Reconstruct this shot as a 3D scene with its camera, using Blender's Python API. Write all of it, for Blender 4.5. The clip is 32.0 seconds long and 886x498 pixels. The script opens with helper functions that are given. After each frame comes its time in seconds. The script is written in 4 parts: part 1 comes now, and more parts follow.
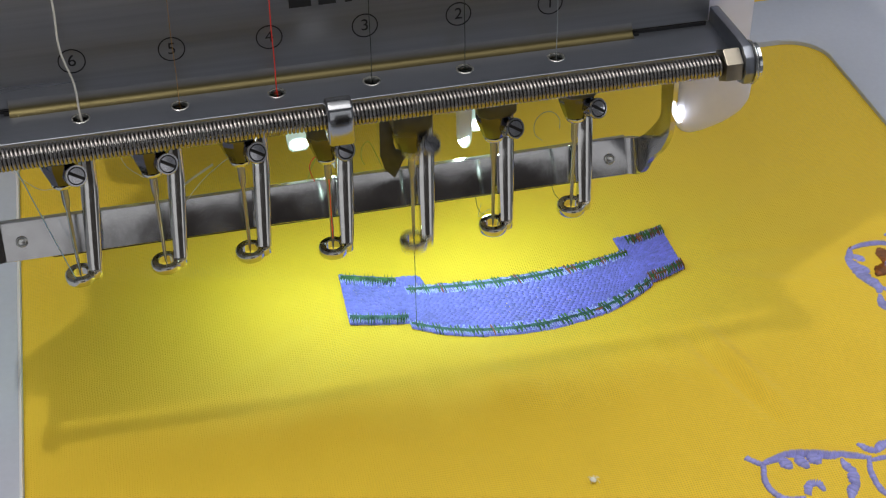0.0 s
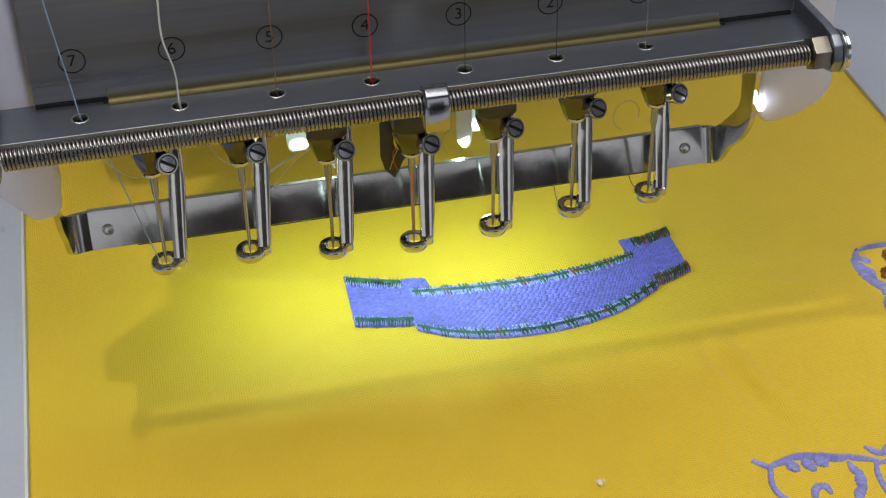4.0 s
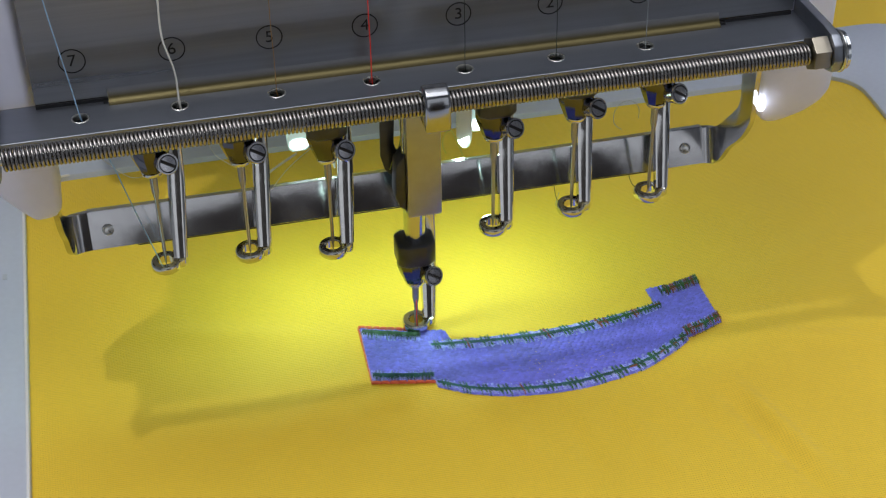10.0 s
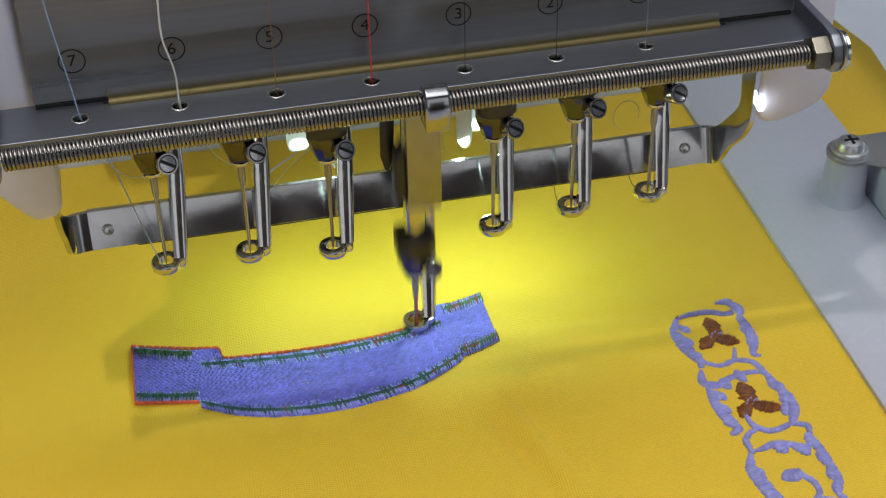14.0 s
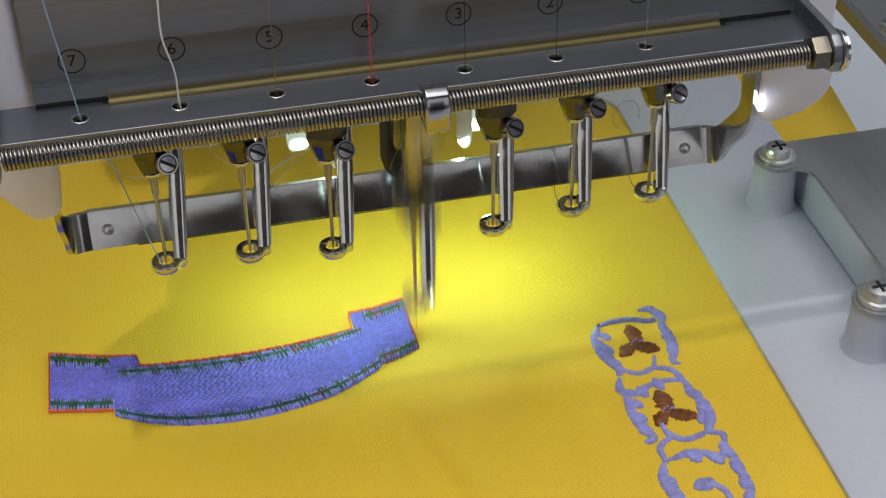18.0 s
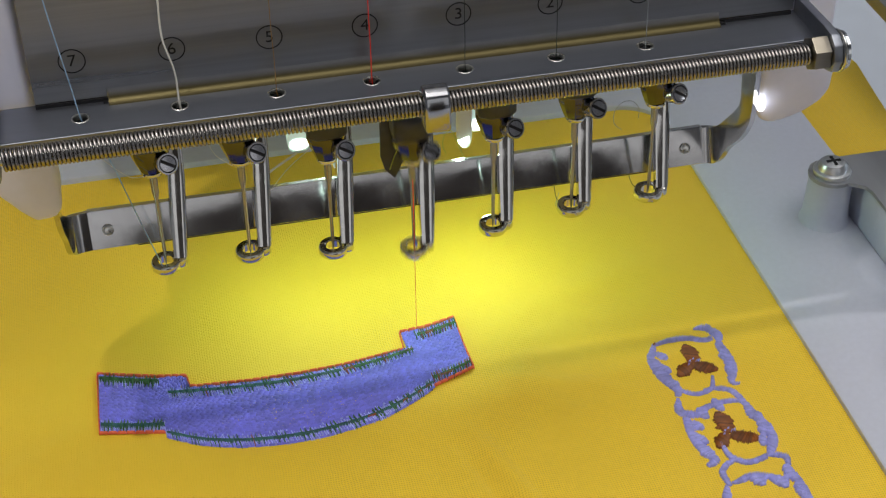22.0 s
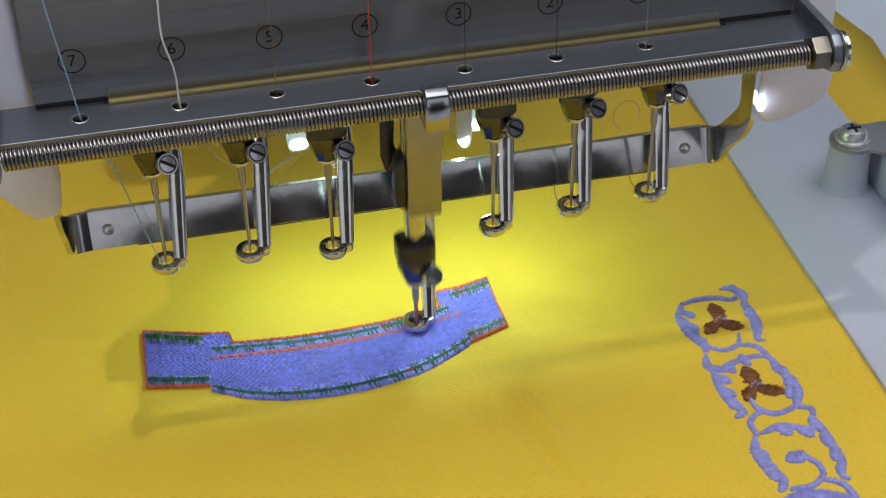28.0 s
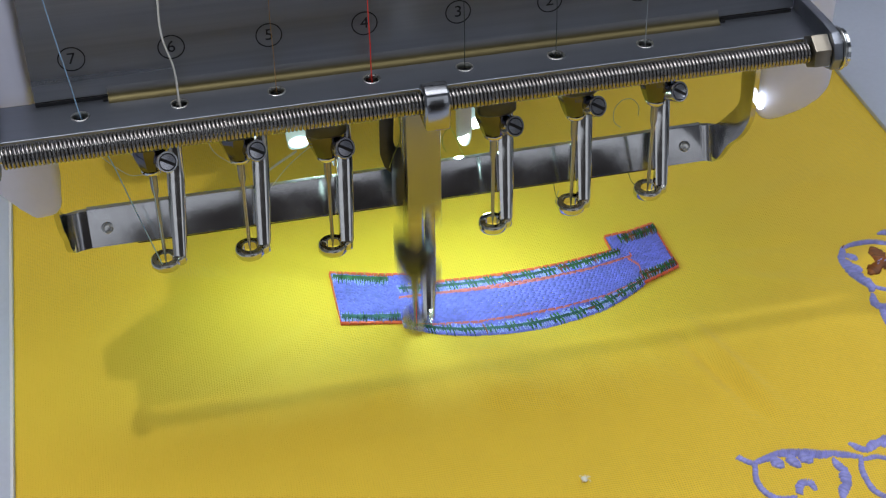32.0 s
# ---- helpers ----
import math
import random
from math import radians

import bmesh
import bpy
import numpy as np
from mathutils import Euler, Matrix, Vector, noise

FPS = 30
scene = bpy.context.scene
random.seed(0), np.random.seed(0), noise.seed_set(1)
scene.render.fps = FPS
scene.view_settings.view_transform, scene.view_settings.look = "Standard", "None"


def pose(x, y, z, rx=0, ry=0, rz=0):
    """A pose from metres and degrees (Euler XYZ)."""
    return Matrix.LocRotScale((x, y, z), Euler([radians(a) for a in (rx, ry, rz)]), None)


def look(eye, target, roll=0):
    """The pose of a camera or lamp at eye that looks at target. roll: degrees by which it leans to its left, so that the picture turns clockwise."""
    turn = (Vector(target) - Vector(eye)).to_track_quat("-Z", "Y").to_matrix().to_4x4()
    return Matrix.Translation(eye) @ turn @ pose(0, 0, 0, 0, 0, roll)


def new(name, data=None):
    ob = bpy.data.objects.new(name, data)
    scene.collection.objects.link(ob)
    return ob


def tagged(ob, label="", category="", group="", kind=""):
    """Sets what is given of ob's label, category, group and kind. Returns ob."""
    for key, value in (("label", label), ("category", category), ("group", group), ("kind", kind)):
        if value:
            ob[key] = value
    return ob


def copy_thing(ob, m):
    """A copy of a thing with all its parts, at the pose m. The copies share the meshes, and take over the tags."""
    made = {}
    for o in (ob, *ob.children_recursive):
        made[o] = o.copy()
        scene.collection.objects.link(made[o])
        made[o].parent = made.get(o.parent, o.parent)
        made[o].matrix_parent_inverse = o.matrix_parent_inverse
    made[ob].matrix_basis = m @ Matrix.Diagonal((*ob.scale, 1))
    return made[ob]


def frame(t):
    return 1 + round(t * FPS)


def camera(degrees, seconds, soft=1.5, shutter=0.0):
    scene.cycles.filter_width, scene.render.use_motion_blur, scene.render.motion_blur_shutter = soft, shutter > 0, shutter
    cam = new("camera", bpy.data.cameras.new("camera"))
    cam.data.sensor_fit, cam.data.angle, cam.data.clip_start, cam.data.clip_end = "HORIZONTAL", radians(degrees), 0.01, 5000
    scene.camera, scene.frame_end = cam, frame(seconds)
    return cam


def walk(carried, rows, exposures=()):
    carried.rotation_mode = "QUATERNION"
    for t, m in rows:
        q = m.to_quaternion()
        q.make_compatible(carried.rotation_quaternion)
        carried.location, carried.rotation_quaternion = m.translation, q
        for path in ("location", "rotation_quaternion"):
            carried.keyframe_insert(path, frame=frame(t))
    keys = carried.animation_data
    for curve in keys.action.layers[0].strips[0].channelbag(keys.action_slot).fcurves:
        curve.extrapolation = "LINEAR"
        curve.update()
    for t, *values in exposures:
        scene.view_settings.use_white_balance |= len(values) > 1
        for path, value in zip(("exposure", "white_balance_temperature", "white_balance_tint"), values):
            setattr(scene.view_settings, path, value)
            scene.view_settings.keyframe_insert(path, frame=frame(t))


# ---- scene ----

U = 0.001  # the plan below is drawn in millimetres

cam = camera(32.197, 32.0, soft=1.2, shutter=0.5)
EYE = (-0.056938, -0.294622, 0.256543)
AIM = (0.007124, -0.000690, 0.024379)
ROLL = -0.868
walk(cam, [(0.0, look(EYE, AIM, ROLL)), (31.7, look(EYE, AIM, ROLL)),
           (32.0, look(EYE, (0.007124, -0.001000, 0.023970), ROLL))],
     exposures=[(t, 0.0, kelvin, 10) for t, kelvin in (
         (0.0, 6380), (5.5, 6350), (7.0, 6320), (8.0, 6220), (9.0, 5940), (10.0, 6020), (12.0, 5920), (13.0, 5920), (14.0, 6330), (16.5, 6500),
         (24.0, 6500), (25.0, 6400), (27.5, 6150), (28.0, 6120), (29.0, 6200), (30.0, 6150), (31.0, 5830), (32.0, 5880))])

# ---- light ----
world = bpy.data.worlds.new("room_air")
world.use_nodes = True
world.node_tree.nodes["Background"].inputs[0].default_value = (0.55, 0.62, 0.75, 1)
world.node_tree.nodes["Background"].inputs[1].default_value = 0.1
scene.world = world


def area_lamp(name, at, aim, size, size_y, watts, tint):
    data = bpy.data.lights.new(name, "AREA")
    data.shape, data.size, data.size_y = "RECTANGLE", size, size_y
    data.energy, data.color = watts, tint
    ob = new(name, data)
    ob.matrix_world = look(at, aim)
    return ob


area_lamp("ceiling_light", (0.1, 0.05, 1.47), (0.1, 0.05, 0), 1.9, 1.9, 24.0, (1.0, 0.96, 0.92))
area_lamp("desk_lamp", (-0.37, -0.24, 1.40), (0, 0, 0.0), 0.02, 0.02, 4.0, (1.0, 0.95, 0.86))
# unseen window behind the camera, added for front light and bright reflections
area_lamp("window_light", (0.3, -2.04, 0.56), (0.3, 0, 0.56), 2.4, 1.0, 4.0, (1.0, 0.98, 0.96))
area_lamp("window_light", (1.9, 0.5, 0.7), (0, 0, 0.2), 1.1, 1.1, 6.5, (0.70, 0.85, 1.0))
for lx, ly, lz, watts in ((-23.5, 18.5, 46.4, 0.025), (18.5, 18.5, 45.4, 0.036)):
    led = area_lamp("led_lamp", (lx * U, ly * U, lz * U), ((lx * 1.3 + 1 if lx < 0 else 34) * U, 3 * U, 0), 0.016, 0.005, watts, (0.71, 1.0, 0.83))


# ---- materials ----
def mat(name, colour, rough=0.5, metal=0.0, vary=0.12, scale=400.0, bump=0.0, bump_scale=1500.0, stretch=None,
        coat=0.0, emit=0.0, big=60.0, rough_vary=0.0, sheen=0.0, island=0.0):
    m = bpy.data.materials.new(name)
    m.use_nodes = True
    nt = m.node_tree
    b = nt.nodes["Principled BSDF"]
    b.inputs["Roughness"].default_value, b.inputs["Metallic"].default_value = rough, metal
    b.inputs["Coat Weight"].default_value = coat
    b.inputs["Sheen Weight"].default_value = sheen
    co = nt.nodes.new("ShaderNodeTexCoord")
    mp = nt.nodes.new("ShaderNodeMapping")
    nt.links.new(co.outputs["Object"], mp.inputs["Vector"])
    mp.inputs["Scale"].default_value = stretch or (1, 1, 1)
    tex = []
    for sc in (scale, big):
        n = nt.nodes.new("ShaderNodeTexNoise")
        n.inputs["Scale"].default_value, n.inputs["Detail"].default_value = sc, 4
        nt.links.new(mp.outputs[0], n.inputs["Vector"])
        tex.append(n)
    add = nt.nodes.new("ShaderNodeMath")
    add.operation = "ADD"
    nt.links.new(tex[0].outputs["Fac"], add.inputs[0])
    nt.links.new(tex[1].outputs["Fac"], add.inputs[1])
    rng = nt.nodes.new("ShaderNodeMapRange")
    for k, v in zip(("From Min", "From Max", "To Min", "To Max"), (0.6, 1.4, 1 - vary, 1 + vary)):
        rng.inputs[k].default_value = v
    nt.links.new(add.outputs[0], rng.inputs["Value"])
    mul = nt.nodes.new("ShaderNodeVectorMath")
    mul.operation = "MULTIPLY"
    mul.inputs[0].default_value = colour
    nt.links.new(rng.outputs[0], mul.inputs[1])
    nt.links.new(mul.outputs[0], b.inputs["Base Color"])
    if island:  # every stitch a little lighter or darker than its neighbours
        geo = nt.nodes.new("ShaderNodeNewGeometry")
        ir = nt.nodes.new("ShaderNodeMapRange")
        ir.inputs["To Min"].default_value, ir.inputs["To Max"].default_value = 1 - island, 1 + island
        nt.links.new(geo.outputs["Random Per Island"], ir.inputs["Value"])
        im = nt.nodes.new("ShaderNodeVectorMath")
        im.operation = "MULTIPLY"
        nt.links.new(mul.outputs[0], im.inputs[0])
        nt.links.new(ir.outputs[0], im.inputs[1])
        nt.links.new(im.outputs[0], b.inputs["Base Color"])
    if rough_vary:
        rr = nt.nodes.new("ShaderNodeMapRange")
        for k, v in zip(("From Min", "From Max", "To Min", "To Max"), (0.35, 0.65, max(0.02, rough - rough_vary), rough + rough_vary)):
            rr.inputs[k].default_value = v
        nt.links.new(tex[1].outputs["Fac"], rr.inputs["Value"])
        nt.links.new(rr.outputs[0], b.inputs["Roughness"])
    if bump:
        n = nt.nodes.new("ShaderNodeTexNoise")
        n.inputs["Scale"].default_value = bump_scale
        nt.links.new(mp.outputs[0], n.inputs["Vector"])
        bp = nt.nodes.new("ShaderNodeBump")
        bp.inputs["Strength"].default_value, bp.inputs["Distance"].default_value = bump, 0.0002
        nt.links.new(n.outputs["Fac"], bp.inputs["Height"])
        nt.links.new(bp.outputs[0], b.inputs["Normal"])
    if emit:
        b.inputs["Emission Color"].default_value = (*colour, 1)
        b.inputs["Emission Strength"].default_value = emit
    return m


def cloth_material():
    m = mat("yellow_cloth", (0.80, 0.54, 0.020), 0.62, vary=0.06, scale=900, big=25, sheen=0.15)
    nt = m.node_tree
    b = nt.nodes["Principled BSDF"]
    co = [n for n in nt.nodes if n.type == "TEX_COORD"][0]
    heights = []
    for axis in ("X", "Y"):
        w = nt.nodes.new("ShaderNodeTexWave")
        w.bands_direction = axis
        w.inputs["Scale"].default_value = 510.0
        w.inputs["Distortion"].default_value = 5.0
        w.inputs["Detail"].default_value = 1.0
        w.inputs["Detail Scale"].default_value = 0.3
        nt.links.new(co.outputs["Object"], w.inputs["Vector"])
        heights.append(w)
    mx = nt.nodes.new("ShaderNodeMath")
    mx.operation = "MAXIMUM"
    nt.links.new(heights[0].outputs["Fac"], mx.inputs[0])
    nt.links.new(heights[1].outputs["Fac"], mx.inputs[1])
    bp = nt.nodes.new("ShaderNodeBump")
    bp.inputs["Strength"].default_value, bp.inputs["Distance"].default_value = 0.65, 0.00015
    nt.links.new(mx.outputs[0], bp.inputs["Height"])
    nt.links.new(bp.outputs[0], b.inputs["Normal"])
    # the gaps between the yarns are darkened a little, their shade put into the colour
    old = b.inputs["Base Color"].links[0].from_socket
    rng = nt.nodes.new("ShaderNodeMapRange")
    rng.inputs["To Min"].default_value, rng.inputs["To Max"].default_value = 0.79, 1.07
    nt.links.new(mx.outputs[0], rng.inputs["Value"])
    mul = nt.nodes.new("ShaderNodeVectorMath")
    mul.operation = "MULTIPLY"
    nt.links.new(old, mul.inputs[0])
    nt.links.new(rng.outputs[0], mul.inputs[1])
    nt.links.new(mul.outputs[0], b.inputs["Base Color"])
    return m


CLOTH = cloth_material()
CHROME = mat("chrome", (0.64, 0.66, 0.68), 0.10, 1.0, vary=0.08, rough_vary=0.05, big=150)
LIP = mat("lip_steel", (0.27, 0.288, 0.33), 0.42, 1.0, vary=0.10, scale=300, stretch=(0.06, 1, 1), rough_vary=0.06, bump=0.05, bump_scale=700)
FOOT = mat("nickel_plate", (0.66, 0.65, 0.635), 0.10, 1.0, vary=0.1, rough_vary=0.04, big=200)
NEEDLE = mat("needle_steel", (0.42, 0.42, 0.44), 0.24, 0.55, vary=0.1)
CLAMP = mat("clamp_steel", (0.11, 0.11, 0.135), 0.11, 1.0, vary=0.1, rough_vary=0.04)
# steel at the panel's foot, the cloth's yellow reflection put into its colour
CLOTH_TINT = mat("cloth_tinted_steel", (0.105, 0.088, 0.042), 0.42, 1.0, vary=0.12, stretch=(0.06, 1, 1))
BLOCK = mat("satin_steel", (0.36, 0.37, 0.39), 0.34, 1.0, vary=0.08, rough_vary=0.05)
STRIP = mat("polished_strip_steel", (0.50, 0.495, 0.50), 0.15, 1.0, vary=0.18, rough_vary=0.06, big=110, scale=260, bump=0.14, bump_scale=160)
DULL_CHROME = mat("dull_chrome", (0.62, 0.62, 0.60), 0.24, 1.0, vary=0.1, rough_vary=0.08, big=90)
BRUSHED = mat("brushed_steel", (0.39, 0.394, 0.41), 0.34, 1.0, vary=0.14, scale=300, stretch=(0.05, 1, 3), rough_vary=0.08, bump=0.06, bump_scale=900)
SPRING = mat("spring_steel", (0.31, 0.295, 0.285), 0.26, 1.0, vary=0.1)
# black for the shade in gaps and recesses, and the guard's lower line
BLACK = mat("gap_black", (0.012, 0.012, 0.013), 0.35, 0.2, vary=0.2)
DARK_STEEL = mat("dark_blade_steel", (0.065, 0.068, 0.08), 0.38, 0.8, vary=0.2)
INK = mat("black_ink", (0.012, 0.012, 0.014), 0.5)
WHITE = mat("white_plastic", (0.78, 0.78, 0.79), 0.36, vary=0.03, big=30)
def fade_reflection(m, low, high, to):
    """The painted yellow reflection of the cloth gives way to bare steel from one height to another."""
    nt = m.node_tree
    b = nt.nodes["Principled BSDF"]
    old = b.inputs["Base Color"].links[0].from_socket
    co = [n for n in nt.nodes if n.type == "TEX_COORD"][0]
    sep, rng, mix = nt.nodes.new("ShaderNodeSeparateXYZ"), nt.nodes.new("ShaderNodeMapRange"), nt.nodes.new("ShaderNodeMix")
    nt.links.new(co.outputs["Object"], sep.inputs[0])
    nt.links.new(sep.outputs["Z"], rng.inputs["Value"])
    rng.inputs["From Min"].default_value, rng.inputs["From Max"].default_value = low, high
    rng.interpolation_type = "SMOOTHSTEP"
    mix.data_type = "RGBA"
    nt.links.new(rng.outputs[0], mix.inputs["Factor"])
    nt.links.new(old, mix.inputs["A"])
    mix.inputs["B"].default_value = (*to, 1)
    nt.links.new(mix.outputs["Result"], b.inputs["Base Color"])


fade_reflection(CLOTH_TINT, 0.0893, 0.0912, (0.39, 0.394, 0.41))
COVER = mat("cover_plastic", (0.84, 0.84, 0.98), 0.34, vary=0.03, big=30)
NUT = mat("bronze_plated_nut", (0.27, 0.245, 0.20), 0.3, 1.0, vary=0.1)
SCREW = mat("screw_steel", (0.50, 0.50, 0.53), 0.18, 1.0, vary=0.12)
ZINC = mat("zinc_screw_steel", (0.70, 0.72, 0.74), 0.34, 1.0, vary=0.15, scale=600)
HOOP = mat("hoop_plastic", (0.50, 0.53, 0.63), 0.42, vary=0.05, scale=600, big=20, bump=0.1, bump_scale=2500)
HOOP_MARK = mat("moulded_mark", (0.44, 0.47, 0.53), 0.5)
PLATE = mat("grey_plate", (0.36, 0.37, 0.39), 0.42, 0.9, vary=0.08, stretch=(1, 0.1, 1), rough_vary=0.05)
LENS_BODY = mat("frosted_lens_plastic", (0.62, 0.80, 0.76), 0.25, vary=0.2, scale=500, big=200, emit=0.35)
STATUS = mat("status_lens", (0.93, 0.96, 1.0), 0.2, emit=4.5)
LENS = mat("led_core", (0.95, 1.0, 0.98), 0.2, emit=4.0)
ROOM = mat("wall_paint", (0.34, 0.35, 0.37), 0.8, vary=0.04, scale=30, big=3)
# tone of the unseen block that darkens the reflections in the steel
MIRRORED_DARK = mat("mirrored_dark", (0.06, 0.05, 0.045), 0.5, vary=0.2, scale=20, big=4, stretch=(6, 1, 0.6))
# whiter than the other walls, so that it brightens steel and front faces
ROOM_REFLECTOR = mat("reflector_wall", (0.80, 0.81, 0.85), 0.7, vary=0.05, scale=30, big=3)
TABLE = mat("pale_table", (0.55, 0.60, 0.68), 0.5, vary=0.06, scale=40, big=6)
FLOOR = mat("grey_floor", (0.16, 0.155, 0.15), 0.6, vary=0.2, scale=30, big=4)
T_FILL = mat("violet_blue_thread", (0.17, 0.172, 0.70), 0.45, vary=0.25, scale=700, big=90, island=0.15)
CLIP = mat("clip_steel", (0.40, 0.41, 0.43), 0.17, 1.0, vary=0.1, rough_vary=0.05)
T_BORDER = mat("pale_blue_thread", (0.36, 0.42, 0.84), 0.42, vary=0.2, scale=900, island=0.2)
T_LILAC = mat("lilac_thread", (0.275, 0.28, 0.64), 0.3, vary=0.25, scale=900, big=120, island=0.14)
T_GREEN = mat("green_thread", (0.018, 0.10, 0.025), 0.45, vary=0.3, scale=900, island=0.35)
T_TEAL = mat("teal_thread", (0.02, 0.10, 0.10), 0.45, vary=0.3, scale=900, island=0.3)
T_RUST = mat("rust_thread", (0.20, 0.05, 0.015), 0.45, vary=0.3, scale=900, island=0.3)
T_BROWN = mat("brown_thread", (0.20, 0.06, 0.006), 0.5, vary=0.35, scale=800, island=0.4)
T_ORANGE = mat("orange_thread", (0.82, 0.14, 0.05), 0.45, vary=0.15)
T_PINK = mat("coral_thread", (0.70, 0.16, 0.16), 0.45, vary=0.15)
T_RED = mat("red_thread", (0.85, 0.05, 0.03), 0.5, vary=0.1)
T_WHITE = mat("white_thread", (0.82, 0.80, 0.74), 0.6, vary=0.1)
T_SKY = mat("sky_blue_thread", (0.36, 0.56, 0.80), 0.5, vary=0.1)
T_DARK = mat("dark_green_thread", (0.015, 0.03, 0.02), 0.5, vary=0.1)
T_TAN = mat("tan_thread", (0.35, 0.20, 0.06), 0.5, vary=0.1)
T_GREY = mat("grey_thread", (0.35, 0.38, 0.40), 0.5, vary=0.1)
T_STRAW = mat("straw_thread", (0.55, 0.60, 0.10), 0.5, vary=0.1)


# ---- mesh helpers, in millimetres ----
def part(name, bm, material, parent=None, label="", smooth=None):
    if isinstance(bm, bpy.types.Mesh):
        me = bm
    else:
        bm.normal_update()
        bmesh.ops.recalc_face_normals(bm, faces=bm.faces)
        bmesh.ops.scale(bm, vec=(U, U, U), verts=bm.verts)
        me = bpy.data.meshes.new(name)
        bm.to_mesh(me)
        bm.free()
        if smooth is not None:
            me.shade_smooth()
            if smooth < 179:
                me.set_sharp_from_angle(angle=radians(smooth))
    me.materials.clear()
    me.materials.append(material)
    ob = new(name, me)
    if parent:
        ob.parent = parent
    if label:
        tagged(ob, label)
    return ob


def thing(name, label, category, at=(0, 0, 0), group=""):
    ob = new(name)
    ob.empty_display_size = 0.005
    ob.location = [c * U for c in at]
    return tagged(ob, label, category, group)


def merge(*bms):
    out = bms[0]
    for b in bms[1:]:
        me = bpy.data.meshes.new("tmp")
        b.to_mesh(me)
        b.free()
        out.from_mesh(me)
        bpy.data.meshes.remove(me)
    return out


def box(x0, x1, y0, y1, z0, z1, bevel=0.0, seg=2):
    bm = bmesh.new()
    bmesh.ops.create_cube(bm, size=1)
    for v in bm.verts:
        v.co = ((x0 + x1) / 2 + v.co.x * (x1 - x0), (y0 + y1) / 2 + v.co.y * (y1 - y0), (z0 + z1) / 2 + v.co.z * (z1 - z0))
    if bevel:
        bmesh.ops.bevel(bm, geom=bm.edges[:], offset=bevel, segments=seg, affect="EDGES", profile=0.5)
    return bm


def rod(p0, p1, r0, r1=None, seg=20, bevel=0.0):
    p0, p1 = Vector(p0), Vector(p1)
    bm = bmesh.new()
    bmesh.ops.create_cone(bm, cap_ends=True, segments=seg, radius1=r0, radius2=r0 if r1 is None else r1, depth=(p1 - p0).length)
    if bevel:
        rim = [e for e in bm.edges if abs(e.verts[0].co.z - e.verts[1].co.z) < 1e-6]
        bmesh.ops.bevel(bm, geom=rim, offset=bevel, segments=2, affect="EDGES", profile=0.5)
    turn = (p1 - p0).to_track_quat("Z", "Y").to_matrix().to_4x4()
    bmesh.ops.transform(bm, matrix=Matrix.Translation((p0 + p1) / 2) @ turn, verts=bm.verts)
    return bm


def prism(poly, axis, a, b, bevel=0.0):
    """A polygon in the two other axes, extruded along axis from a to b."""
    bm = bmesh.new()
    order = {"x": lambda u, v, w: (w, u, v), "y": lambda u, v, w: (u, w, v), "z": lambda u, v, w: (u, v, w)}[axis]
    low = [bm.verts.new(order(u, v, a)) for u, v in poly]
    high = [bm.verts.new(order(u, v, b)) for u, v in poly]
    bm.faces.new(low)
    bm.faces.new(high[::-1])
    n = len(poly)
    for i in range(n):
        bm.faces.new((low[i], low[(i + 1) % n], high[(i + 1) % n], high[i]))
    bmesh.ops.recalc_face_normals(bm, faces=bm.faces)
    if bevel:
        bmesh.ops.bevel(bm, geom=bm.edges[:], offset=bevel, segments=2, affect="EDGES", profile=0.5)
    return bm


def spline(points, steps=8):
    """A smooth line through points (Catmull-Rom)."""
    p = [Vector(q) for q in points]
    p = [2 * p[0] - p[1]] + p + [2 * p[-1] - p[-2]]
    out = []
    for i in range(1, len(p) - 2):
        for k in range(steps):
            t = k / steps
            out.append(0.5 * (2 * p[i] + (p[i + 1] - p[i - 1]) * t + (2 * p[i - 1] - 5 * p[i] + 4 * p[i + 1] - p[i + 2]) * t * t
                              + (3 * p[i] - p[i - 1] - 3 * p[i + 1] + p[i + 2]) * t ** 3))
    out.append(p[-2])
    return out


def sweep(path, profile, scales=None, up=(0, 1, 0)):
    """A closed profile (u, v) carried along path; u across, v along up."""
    bm = bmesh.new()
    rings = []
    n = len(path)
    for i, p in enumerate(path):
        d = (path[min(i + 1, n - 1)] - path[max(i - 1, 0)]).normalized()
        side = d.cross(Vector(up))
        side = side.normalized() if side.length > 1e-6 else Vector((1, 0, 0))
        v = side.cross(d).normalized()
        s = scales[i] if scales else 1.0
        rings.append([bm.verts.new(p + side * (a * s) + v * (b * s)) for a, b in profile])
    m = len(profile)
    for a, b in zip(rings, rings[1:]):
        for k in range(m):
            bm.faces.new((a[k], a[(k + 1) % m], b[(k + 1) % m], b[k]))
    bm.faces.new(rings[0][::-1])
    bm.faces.new(rings[-1])
    return bm


def circle(r, n=6):
    return [(r * math.cos(2 * math.pi * k / n), r * math.sin(2 * math.pi * k / n)) for k in range(n)]


def strand(points, r=0.14, steps=6):
    return sweep(spline(points, steps), circle(r, 6), up=(0.13, 0.97, 0.2))


def lathe(profile, seg=28):
    """Profile of (radius, z) round the z axis, closed."""
    bm = bmesh.new()
    rings = [[bm.verts.new((r * math.cos(2 * math.pi * k / seg), r * math.sin(2 * math.pi * k / seg), z)) for k in range(seg)] for r, z in profile]
    m = len(rings)
    for i in range(m):
        a, b = rings[i], rings[(i + 1) % m]
        for k in range(seg):
            bm.faces.new((a[k], a[(k + 1) % seg], b[(k + 1) % seg], b[k]))
    return bm


